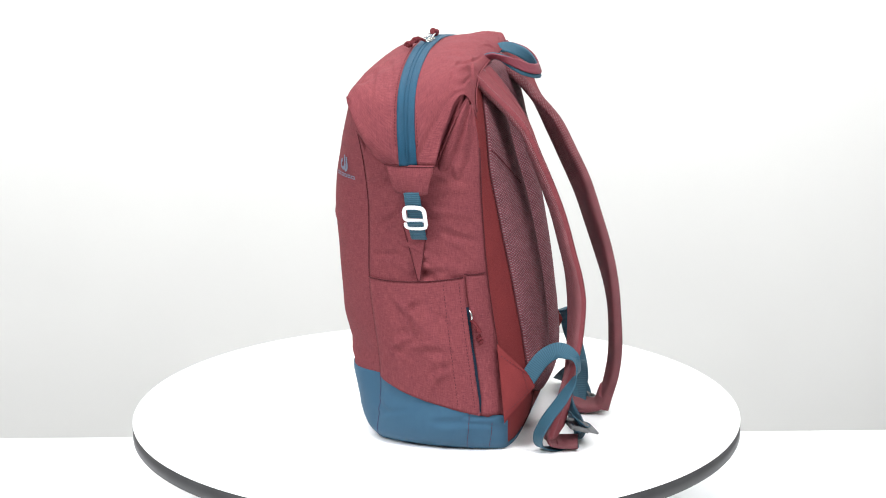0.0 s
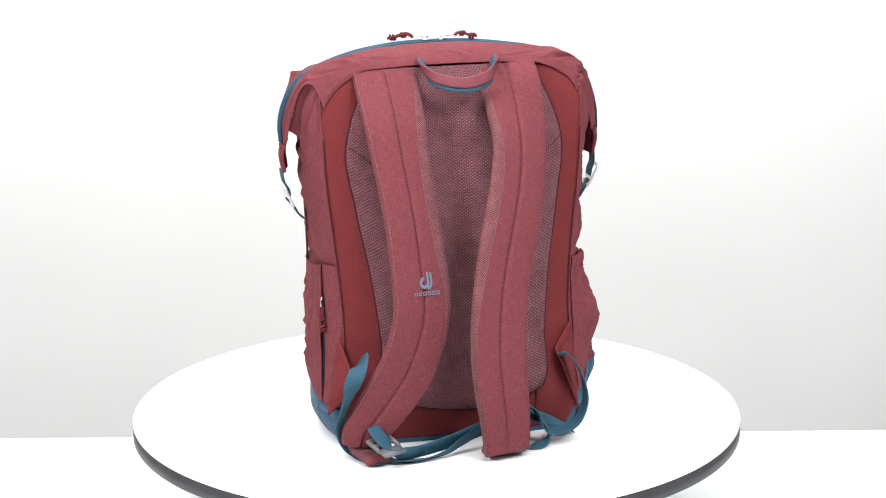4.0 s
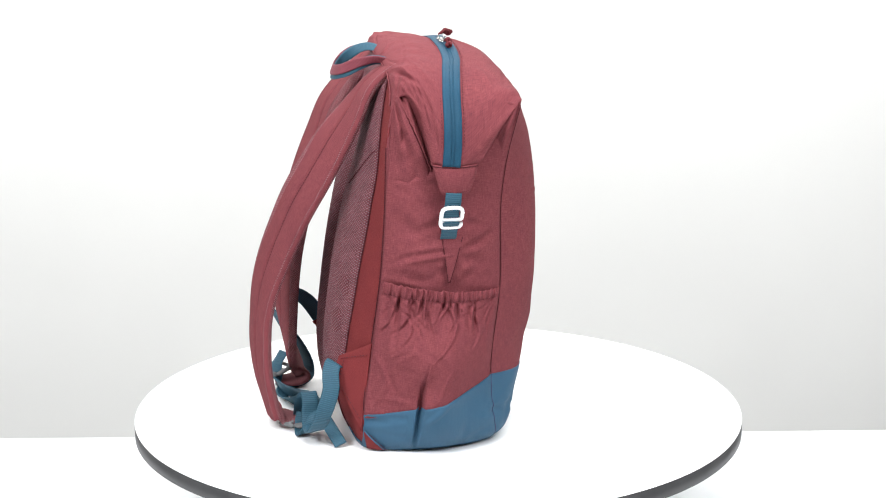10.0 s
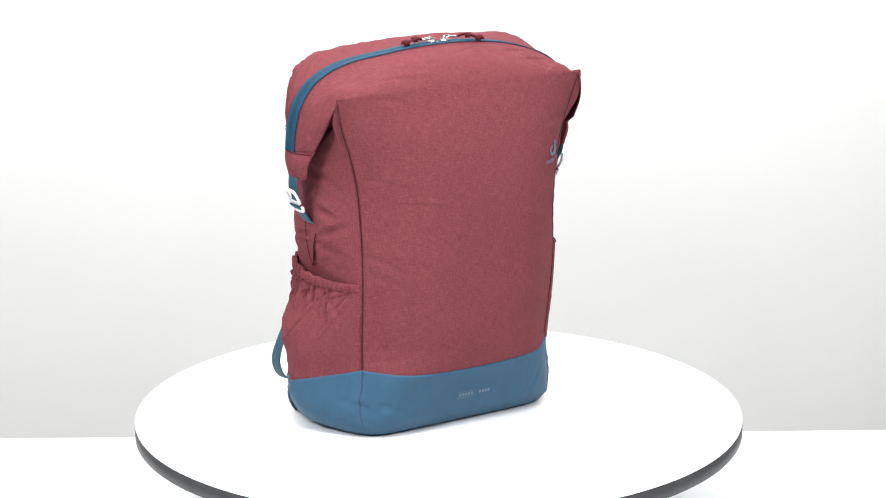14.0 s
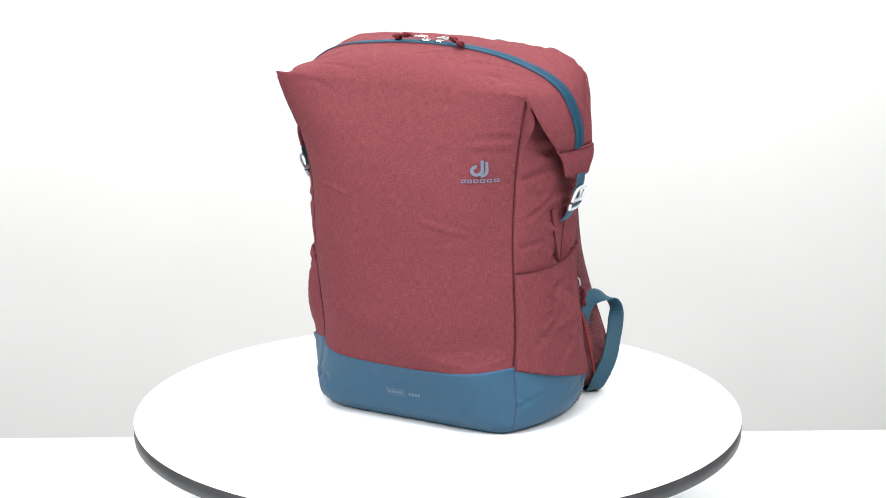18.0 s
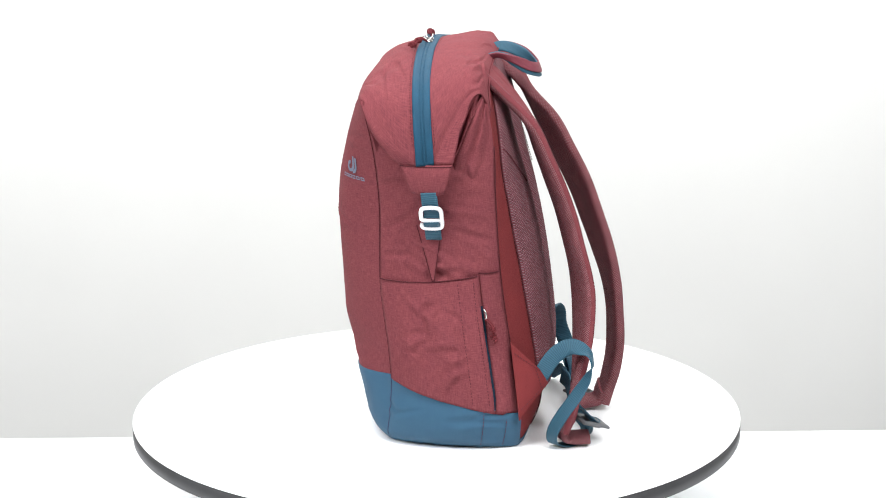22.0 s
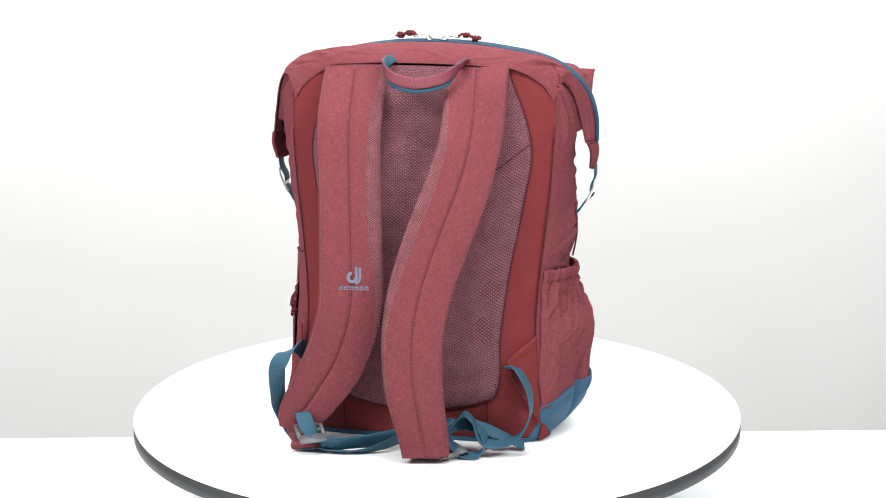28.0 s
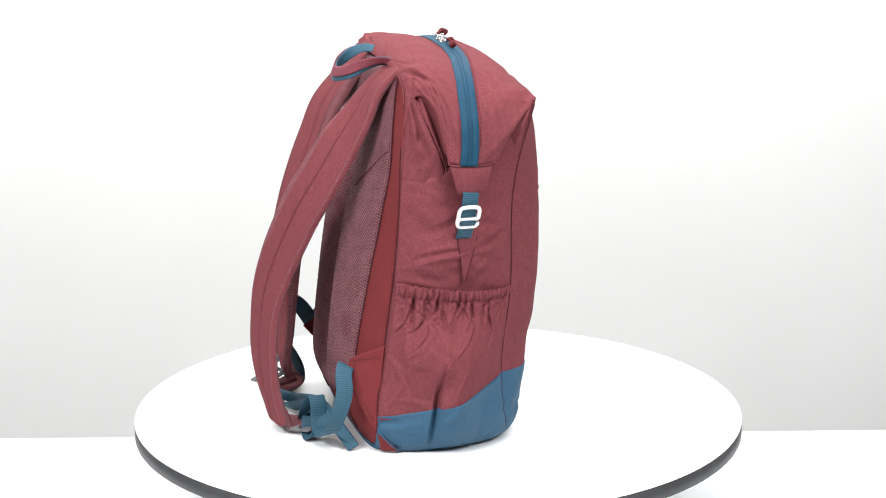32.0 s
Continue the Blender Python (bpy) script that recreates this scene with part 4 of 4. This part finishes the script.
# ---------------------------------------------------------------- the backpack: wings, straps, webbing
def wings():
    # side stabiliser wings: a doubled triangle from the back edge to the webbing
    for side in (1, -1):
        if side > 0:
            a, b, c, d = Vector((0.1435, 0.097, 0.129)), Vector((0.1605, 0.1085, 0.040)), Vector((0.1345, 0.1400, 0.0785)), Vector((0.1350, 0.1298, 0.0945))
        else:
            a, b, c, d = Vector((-0.1375, 0.096, 0.128)), Vector((-0.1445, 0.110, 0.024)), Vector((-0.116, 0.1385, 0.088)), Vector((-0.108, 0.1305, 0.106))

        def wing(u, v, a=a, b=b, c=c, d=d, side=side):
            p = b.lerp(a, v).lerp(c.lerp(d, v), u)
            p.x += max(0, side) * 0.004 * math.sin(math.pi * u) * math.sin(math.pi * v)
            p.y += 0.002 * math.sin(math.pi * v) * math.sin(math.pi * u)
            return p
        w = sheet("strap_wing", wing, 16, 20, M_RED, BAG, "brick-red triangular strap wing", thick=0.002, size=(0.05, 0.09), inner=0.0)
        for vv in (0.12, 0.88):
            stitches("wing_stitching", [wing(0.05 + 0.93 * i / 24, vv if i else vv) + Vector((side * 0.0022, 0.001, 0)) for i in range(25)], (side, 0.3, 0), M_STITCH, w)
        stitches("wing_stitching", [wing(0.78, 0.1 + 0.8 * i / 24) + Vector((side * 0.0022, 0.001, 0)) for i in range(25)], (side, 0.3, 0), M_STITCH, w)


wings()

STRAP_R = [(0.079, 0.0440, 0.4400), (0.0785, 0.0640, 0.4320), (0.0785, 0.0775, 0.4200), (0.0775, 0.115, 0.374), (0.0745, 0.131, 0.3354), (0.0712, 0.144, 0.3012), (0.068, 0.1560, 0.2665), (0.0655, 0.1658, 0.2285), (0.0632, 0.1740, 0.1935),
           (0.0665, 0.1780, 0.1596), (0.0820, 0.1780, 0.1126), (0.0955, 0.1760, 0.0888), (0.1140, 0.1715, 0.0598), (0.1295, 0.1655, 0.0360), (0.1325, 0.1590, 0.0205)]
STRAP_L = [(-0.0625, 0.0440, 0.4410), (-0.0640, 0.0655, 0.4325), (-0.0650, 0.0880, 0.4140), (-0.0660, 0.1092, 0.3817), (-0.0630, 0.1318, 0.3479), (-0.0555, 0.1510, 0.3129), (-0.0437, 0.1705, 0.2764), (-0.0316, 0.1855, 0.2393),
           (-0.0216, 0.1990, 0.2023), (-0.0160, 0.2090, 0.1658), (-0.0147, 0.2140, 0.1303), (-0.0169, 0.2155, 0.0954), (-0.0217, 0.2130, 0.0612), (-0.0261, 0.2065, 0.0310), (-0.0275, 0.2015, 0.0115)]


def cross_dirs(pts, tilt):
    out = []
    for i in range(len(pts)):
        a, b = Vector(pts[max(i - 1, 0)]), Vector(pts[min(i + 1, len(pts) - 1)])
        t = (b - a).normalized()
        y = Vector((tilt[i], 1, 0))
        out.append(t.cross(y).normalized() * -1)
    return out


STRAP_FRAMES = {}


def straps():
    for pts, widths, tilt, nm in ((STRAP_R, [0.037, 0.0375, 0.038, 0.037, 0.036, 0.0355, 0.0355, 0.036, 0.037, 0.037, 0.036, 0.034, 0.030, 0.026, 0.023], [0.0] * 3 + [-0.15, -0.25, -0.3, -0.3, -0.3, -0.3, -0.3, -0.25, -0.2, -0.1, 0.0, 0.0], "right"),
                                  (STRAP_L, [0.036, 0.036, 0.036, 0.036, 0.036, 0.037, 0.0375, 0.037, 0.036, 0.035, 0.034, 0.033, 0.0305, 0.0285, 0.0275], [0.0] * 3 + [-0.15] + [-0.3] * 5 + [-0.25, -0.2, -0.2, -0.15, -0.1, -0.1], "left")):
        wd = cross_dirs(pts, tilt)
        flip = 1.0
        # outward is +y: section heights run along t x w
        t0 = Vector(pts[4]) - Vector(pts[3])
        if t0.normalized().cross(wd[3]).y < 0:
            flip = -1.0
        # the lining is turned over the edge that faces the spine, widest in the upper middle
        inner = 1 if (wd[4].x < 0) == (nm == "right") else -1
        turn_at = smooth_lerp([(0, 0.86), (0.12, 0.74), (0.28, 0.54), (0.45, 0.52), (0.6, 0.72), (0.75, 0.90), (1, 0.93)] if nm == "right" else [(0, 0.88), (0.2, 0.80), (0.4, 0.66), (0.55, 0.70), (0.7, 0.86), (0.85, 0.92), (1, 0.94)])

        def cuts(f, inner=inner, turn_at=turn_at):
            return (-0.95, turn_at(f)) if inner > 0 else (-turn_at(f), 0.95)

        def face_section(f, flip=flip, inner=inner, cuts=cuts):
            lo, hi = cuts(f)
            out = []
            for i in range(31):
                a = lo + (hi - lo) * i / 30
                out.append((a, flip * (0.0072 - 0.0022 * a**4 - 0.0024 * math.exp(-(a / 0.06) ** 2))))
            # the face cloth wraps over the outer edge
            wrap = [(0.985, flip * 0.0052), (1.006, flip * 0.0030), (1.014, flip * 0.0002)]
            return [(-a, h) for a, h in reversed(wrap)] + out if inner > 0 else out + wrap

        def lining_section(f, flip=flip, cuts=cuts):
            lo, hi = cuts(f)
            under = []
            for i in range(1, 24):
                an = math.pi * i / 24
                a = math.cos(an)
                under.append((math.copysign(abs(a) ** 0.45, a), -flip * 0.0068 * math.sin(an) ** 0.7))
            return [(hi - 0.01, flip * 0.0062), ((hi + 1) / 2, flip * 0.0058), (0.975, flip * 0.0036), (0.998, flip * 0.0012)] + under + [(-0.998, flip * 0.0012), (-0.975, flip * 0.0036), ((lo - 1) / 2, flip * 0.0058), (lo + 0.01, flip * 0.0062)]
        STRAP_FRAMES[nm] = (spline([(*p, *w, f) for p, w, f in zip(pts, wd, widths)], 200), flip)
        st = sweep("shoulder_strap", pts, wd, face_section(0.5), M_MAROON, BAG, "padded maroon shoulder strap with mesh lining", n=110, closed=False, width=widths, vary=face_section)
        sweep("strap_lining", pts, wd, lining_section(0.5), M_MESH_FINE, st, "fine maroon air-mesh strap lining", n=110, closed=False, width=widths, vary=lining_section)
        line = spline([(*p, *w, f) for p, w, f in zip(pts, wd, widths)], 160)
        for edge, mat, lo, hi in ((None, M_STITCH, 6, 150), (1, M_STITCH_PINK, 6, 158), (0, M_STITCH_PINK, 6, 158)):
            run, outs = [], []
            for i in range(lo, hi):
                r = line[i]
                k = -0.02 if edge is None else cuts(i / 160)[edge]
                t = Vector(line[i + 1][:3]) - Vector(line[i - 1][:3])
                w = Vector(r[3:6])
                o = t.normalized().cross(w).normalized() * flip
                run.append(Vector(r[:3]) + w.normalized() * (k * r[6]) + o * (0.0056 if edge is None else 0.0072 - 0.0022 * k**4))
                outs.append(o)
            stitches("strap_stitching", run, outs, mat, st, stitch=0.0030, gap=0.0010, r=0.00042 if edge is None else 0.0003)
        # folded lower end, mesh side out
        w = wd[-1].normalized()
        if nm == "right":
            ends = [Vector((0.1285, 0.1630, 0.0290)), Vector((0.1280, 0.1570, 0.0195)), Vector((0.1260, 0.1570, 0.0120)), Vector((0.1215, 0.1660, 0.0085)), Vector((0.1185, 0.1880, 0.0085))]
            ew = [w, w.lerp(Vector((-0.9, -0.4, -0.1)), 0.5), Vector((-0.9, -0.35, -0.05)), Vector((-0.95, -0.2, 0.0)), Vector((-0.95, -0.1, 0.05))]
            ewid = [0.022, 0.0205, 0.019, 0.018, 0.0165]
        else:
            ends = [Vector((-0.0264, 0.2010, 0.0260)), Vector((-0.0268, 0.1965, 0.0130)), Vector((-0.0268, 0.1900, 0.0075)), Vector((-0.0270, 0.1790, 0.0060)), Vector((-0.0285, 0.1590, 0.0125))]
            ew = [w, w, Vector((w.x, 0.1, 0)), Vector((w.x, 0.25, 0)), Vector((w.x, 0.25, 0))]
            ewid = [0.0255, 0.0255, 0.0250, 0.022, 0.013]
        sec = [(math.copysign(abs(math.cos(q)) ** 0.5, math.cos(q)), 0.0052 * math.copysign(abs(math.sin(q)) ** 0.7, math.sin(q))) for q in [2 * math.pi * i / 20 for i in range(20)]]
        sweep("strap_end", ends, ew, sec, M_MESH_FINE, st, "folded mesh end of the strap", n=30, width=ewid)


straps()


def ladder_lock(m, parent):
    """A grey plastic ladder-lock: two side bars, three cross bars and a lifted lip."""
    root = None
    for nm, b in (("strap_buckle", (-0.0165, 0.0165, -0.0125, -0.0085, -0.002, 0.0025)), ("cross_bar", (-0.013, 0.013, -0.0015, 0.002, -0.0015, 0.0025)), ("cross_bar", (-0.013, 0.013, 0.0085, 0.0115, -0.0015, 0.0015)),
                  ("side_bar", (-0.0165, -0.0125, -0.010, 0.0115, -0.002, 0.003)), ("side_bar", (0.0125, 0.0165, -0.010, 0.0115, -0.002, 0.003)), ("lip", (-0.0155, 0.0155, 0.011, 0.024, -0.0008, 0.0020))):
        ob = part(nm, box(bmesh.new(), *b, 0.0009), M_GREYPL, parent if root is None else root, "grey plastic ladder-lock buckle" if root is None else "")
        if root is None:
            root = ob
            ob.matrix_basis = m
    return root


def lock_pose(at, along, normal):
    """A pose with y along the webbing and z away from its face."""
    y = Vector(along).normalized()
    x = y.cross(Vector(normal)).normalized()
    m = Matrix((x, y, x.cross(y))).transposed().to_4x4()
    return Matrix.Translation(at) @ m


def lower_webbing():
    # right webbing: from the wing up and over, round the strap's end to its buckle, then its tail along the table
    pts = [(0.1345, 0.131, 0.086), (0.1290, 0.148, 0.1100), (0.1300, 0.166, 0.1210), (0.1400, 0.185, 0.1165), (0.1475, 0.1915, 0.105), (0.1505, 0.186, 0.090), (0.1535, 0.174, 0.070), (0.1560, 0.158, 0.047), (0.1500, 0.1465, 0.024), (0.1410, 0.1470, 0.008), (0.130, 0.158, 0.0016), (0.118, 0.172, 0.0016), (0.1135, 0.188, 0.004)]
    wd = [(-0.1, -0.75, 0.9), (-0.25, -0.7, 0.7), (-0.5, -0.45, 0.5), (-0.8, -0.1, 0.3), (-0.8, 0.1, -0.3), (-0.75, -0.4, -0.1), (-0.7, -0.65, 0.1), (-0.7, -0.65, 0.1), (-0.75, -0.6, 0.0), (-0.75, -0.6, -0.1), (-0.6, -0.75, 0), (-0.6, -0.75, 0), (-0.7, -0.7, 0)]
    sweep("adjuster_webbing", pts, wd, band(0.0195, 0.0017), M_WEB, BAG, "steel-blue adjuster webbing", n=120)
    ladder_lock(lock_pose((0.1129, 0.1853, 0.0262), (-0.43, 0.85, -0.32), (-0.1, 0.3, 0.95)), BAG)
    pts = [(0.1225, 0.1780, 0.0455), (0.1190, 0.1835, 0.0385), (0.1135, 0.1890, 0.0310), (0.1000, 0.1915, 0.0190), (0.086, 0.1875, 0.0130), (0.065, 0.180, 0.0125), (0.036, 0.170, 0.015), (0.004, 0.164, 0.022), (-0.027, 0.158, 0.030), (-0.050, 0.150, 0.031)]
    wd = [(0.9, 0.4, 0.1), (0.9, 0.42, 0.0), (0.85, 0.45, 0.1), (0.5, 0.5, 0.6), (0.1, 0.4, 0.9), (0, 0.45, 0.9), (0, 0.3, 0.95), (0, 0.2, 1), (0, 0.2, 1), (0, 0.2, 1)]
    sweep("webbing_tail", pts, wd, band(0.0195, 0.0017), M_WEB, BAG, "steel-blue webbing tail lying across the platter", n=90)
    pts = [(0.112, 0.176, 0.006), (0.092, 0.184, 0.004), (0.066, 0.184, 0.0035), (0.040, 0.178, 0.006), (0.016, 0.168, 0.014), (-0.010, 0.160, 0.026)]
    wd = [(0.4, 0.8, 0.1), (0.2, 0.9, 0.2), (0, 0.9, 0.3), (0, 0.7, 0.6), (0, 0.4, 0.9), (0, 0.2, 1)]
    sweep("webbing_tail", pts, wd, band(0.0150, 0.0015), M_WEB, BAG, "steel-blue webbing tail lying across the platter", n=70)

    # left webbing: hangs in a loop from the wing, curls up and runs to the buckle under the strap's end
    pts = [(-0.1130, 0.1345, 0.0985), (-0.1200, 0.1390, 0.1010), (-0.1290, 0.1430, 0.0920), (-0.1375, 0.1440, 0.0740), (-0.1395, 0.1520, 0.0485), (-0.1290, 0.1590, 0.0265), (-0.1100, 0.1630, 0.0165), (-0.0890, 0.1640, 0.0175), (-0.0800, 0.1640, 0.0280),
           (-0.0750, 0.1630, 0.0420), (-0.0650, 0.1640, 0.0500), (-0.0520, 0.1690, 0.0370), (-0.0350, 0.1700, 0.0180), (-0.0280, 0.1700, 0.0090)]
    wd = [(-0.5, -0.75, -0.4), (-0.45, -0.75, -0.4), (-0.3, -0.9, -0.3), (-0.1, -1, 0), (0, -1, 0.1), (0, -1, 0.1), (0, -1, 0.2), (0, -1, 0.2), (0.1, -1, 0.1), (0.1, -1, 0), (0, -1, 0), (0, -1, 0), (0, -1, 0), (0, -1, 0)]
    sweep("adjuster_webbing", pts, wd, band(0.0195, 0.0017), M_WEB, BAG, "steel-blue adjuster webbing", n=130)
    ladder_lock(lock_pose((-0.0440, 0.1780, 0.0075), (-0.75, -0.6, 0.05), (0.05, 0.1, 1.0)), BAG)
    pts = [(-0.030, 0.172, 0.012), (-0.045, 0.162, 0.030), (-0.062, 0.154, 0.0345), (-0.085, 0.150, 0.029), (-0.108, 0.142, 0.018), (-0.1295, 0.1325, 0.0045)]
    wd = [(0.2, -0.9, 0.3), (0.2, -0.6, 0.7), (0.3, -0.4, 0.85), (0.3, -0.4, 0.85), (0.3, -0.7, 0.6), (0.3, -0.85, 0.4)]
    sweep("webbing_tail", pts, wd, band(0.0150, 0.0016), M_WEB, BAG, "steel-blue webbing tail with a sewn end", n=60)
    pts = [(-0.046, 0.170, 0.020), (-0.062, 0.174, 0.006), (-0.080, 0.173, 0.004), (-0.090, 0.166, 0.014), (-0.084, 0.158, 0.028), (-0.066, 0.155, 0.034)]
    wd = [(0, -0.9, 0.3), (0, -0.9, 0.3), (-0.2, -0.9, 0.3), (-0.2, -0.9, 0.2), (0, -0.9, 0.3), (0, -0.8, 0.5)]
    sweep("webbing_loop", pts, wd, band(0.0150, 0.0016), M_WEB, BAG, "curl of steel-blue webbing", n=60)


lower_webbing()


def grab_handle():
    pts = [(0.0330, 0.054, 0.4370), (0.0375, 0.074, 0.4450), (0.0405, 0.093, 0.4405), (0.0285, 0.113, 0.4295), (-0.002, 0.1225, 0.4240), (-0.031, 0.114, 0.4290), (-0.044, 0.096, 0.4385), (-0.0495, 0.075, 0.4430), (-0.050, 0.054, 0.4360)]
    wd = [(-0.8, 0.2, -0.45), (-0.55, 0.3, -0.65), (-0.25, 0.3, -0.85), (-0.1, 0.35, -0.9), (0, 0.35, -0.95), (0.1, 0.35, -0.9), (0.25, 0.35, -0.85), (0.45, 0.3, -0.75), (0.6, 0.2, -0.6)]
    slim = [0.6, 0.62, 0.66, 0.82, 0.9, 0.86, 0.76, 0.7, 0.66]
    h = sweep("grab_handle", pts, wd, [(a - 0.001, b - 0.0010) for a, b in band(0.0145, 0.0017)], M_WEB_MAROON, BAG, "maroon webbing grab handle lined in blue", n=60, width=slim)
    sweep("handle_lining", pts, wd, [(a + 0.0020, b + 0.0010) for a, b in band(0.0185, 0.0015)], M_LINING, h, "steel-blue webbing lining", n=60, width=slim)


grab_handle()


# ---------------------------------------------------------------- printed marks
def flat_mark(name, polys, to3d, material, parent, label=""):
    """Flat printed shapes: quads and fans given in plan, laid onto the cloth."""
    bm = bmesh.new()
    bm.loops.layers.uv.new("UVMap")
    for poly in polys:
        bm.faces.new([bm.verts.new(to3d(*p)) for p in poly])
    return part(name, bm, material, parent, label, smooth=False)


def arc_quads(cx, cy, r0, r1, a0, a1, k=14):
    out = []
    for i in range(k):
        p, q = radians(a0 + (a1 - a0) * i / k), radians(a0 + (a1 - a0) * (i + 1) / k)
        out.append([(cx + r0 * math.cos(p), cy + r0 * math.sin(p)), (cx + r1 * math.cos(p), cy + r1 * math.sin(p)), (cx + r1 * math.cos(q), cy + r1 * math.sin(q)), (cx + r0 * math.cos(q), cy + r0 * math.sin(q))])
    return out


def rect(x0, y0, x1, y1):
    return [(x0, y0), (x1, y0), (x1, y1), (x0, y1)]


def emblem(k):
    """A round emblem with two uprights over a row of short bars; k: half its width."""
    out = arc_quads(-0.12 * k, 0.62 * k, 0.17 * k, 0.38 * k, 90, 360) + [rect(0.09 * k, 0.62 * k, 0.26 * k, 1.30 * k)]
    out += arc_quads(0.02 * k, 0.62 * k, 0.30 * k, 0.48 * k, -80, 0, 8) + [rect(0.34 * k, 0.62 * k, 0.50 * k, 1.22 * k)]
    for i in range(6):
        x = -1.0 * k + i * 0.345 * k
        out += [rect(x, -0.18 * k, x + 0.065 * k, 0.05 * k), rect(x + 0.195 * k, -0.18 * k, x + 0.26 * k, 0.05 * k),
                rect(x + 0.065 * k, -0.18 * k, x + 0.195 * k, -0.12 * k), rect(x + 0.065 * k, -0.01 * k, x + 0.195 * k, 0.05 * k)]
    return out


def marks():
    def on_front(u, v):
        x, z = 0.1085 + u, 0.3150 + v
        return Vector((x, front_cloth(x, z) - 0.0017, z))
    flat_mark("emblem_print", emblem(0.0176), on_front, M_PRINT, BAG, "slate-blue printed emblem over short bars")

    def on_base(u, v):
        x, z = 0.003 + u, 0.0415 + v
        return Vector((x, front_at(x, z) - 0.0021, z))
    w, h, t = 0.0155, 0.0042, 0.0005
    polys = [rect(-0.027, -h, -0.027 + 2 * w - 0.006, -h + t), rect(-0.027, h - t, -0.027 + 2 * w - 0.006, h), rect(-0.027, -h, -0.027 + t, h), rect(-0.027 + 2 * w - 0.006 - t, -h, -0.027 + 2 * w - 0.006, h)]
    for i in range(5):
        x = -0.0245 + i * 0.0042
        polys.append(rect(x, -0.0020, x + 0.0028, 0.0020))
    for i in range(4):
        x = 0.004 + i * 0.0042
        polys.append(rect(x, -0.0020, x + 0.0028, 0.0020))
    flat_mark("base_print", polys, on_base, M_PRINT_GREY, BAG, "faint grey printed bars")
    line, flip = STRAP_FRAMES["right"]

    def on_strap(u, v):
        z = 0.1975 + v
        i = int(np.argmin(abs(line[:, 2] - z)))
        r = line[i]
        t = (Vector(line[i + 1][:3]) - Vector(line[i - 1][:3])).normalized()
        w = Vector(r[3:6])
        w = (w - t * w.dot(t)).normalized()
        o = t.cross(w) * flip
        w = -w if w.x > 0 else w
        return Vector(r[:3]) + w * (0.002 + u) + o * 0.0079 + t * ((r[2] - z) / max(-t.z, 0.3))
    flat_mark("strap_print", emblem(0.0168), on_strap, M_PRINT, BAG, "slate-blue printed emblem over short bars")


marks()


def motions():
    rows = [(t, pose(0, 0, 0, 0, 0, -100.78 - 16.1026 * t)) for t in range(33)]
    walk(BAG, rows)
    walk(PLATTER, rows)


motions()
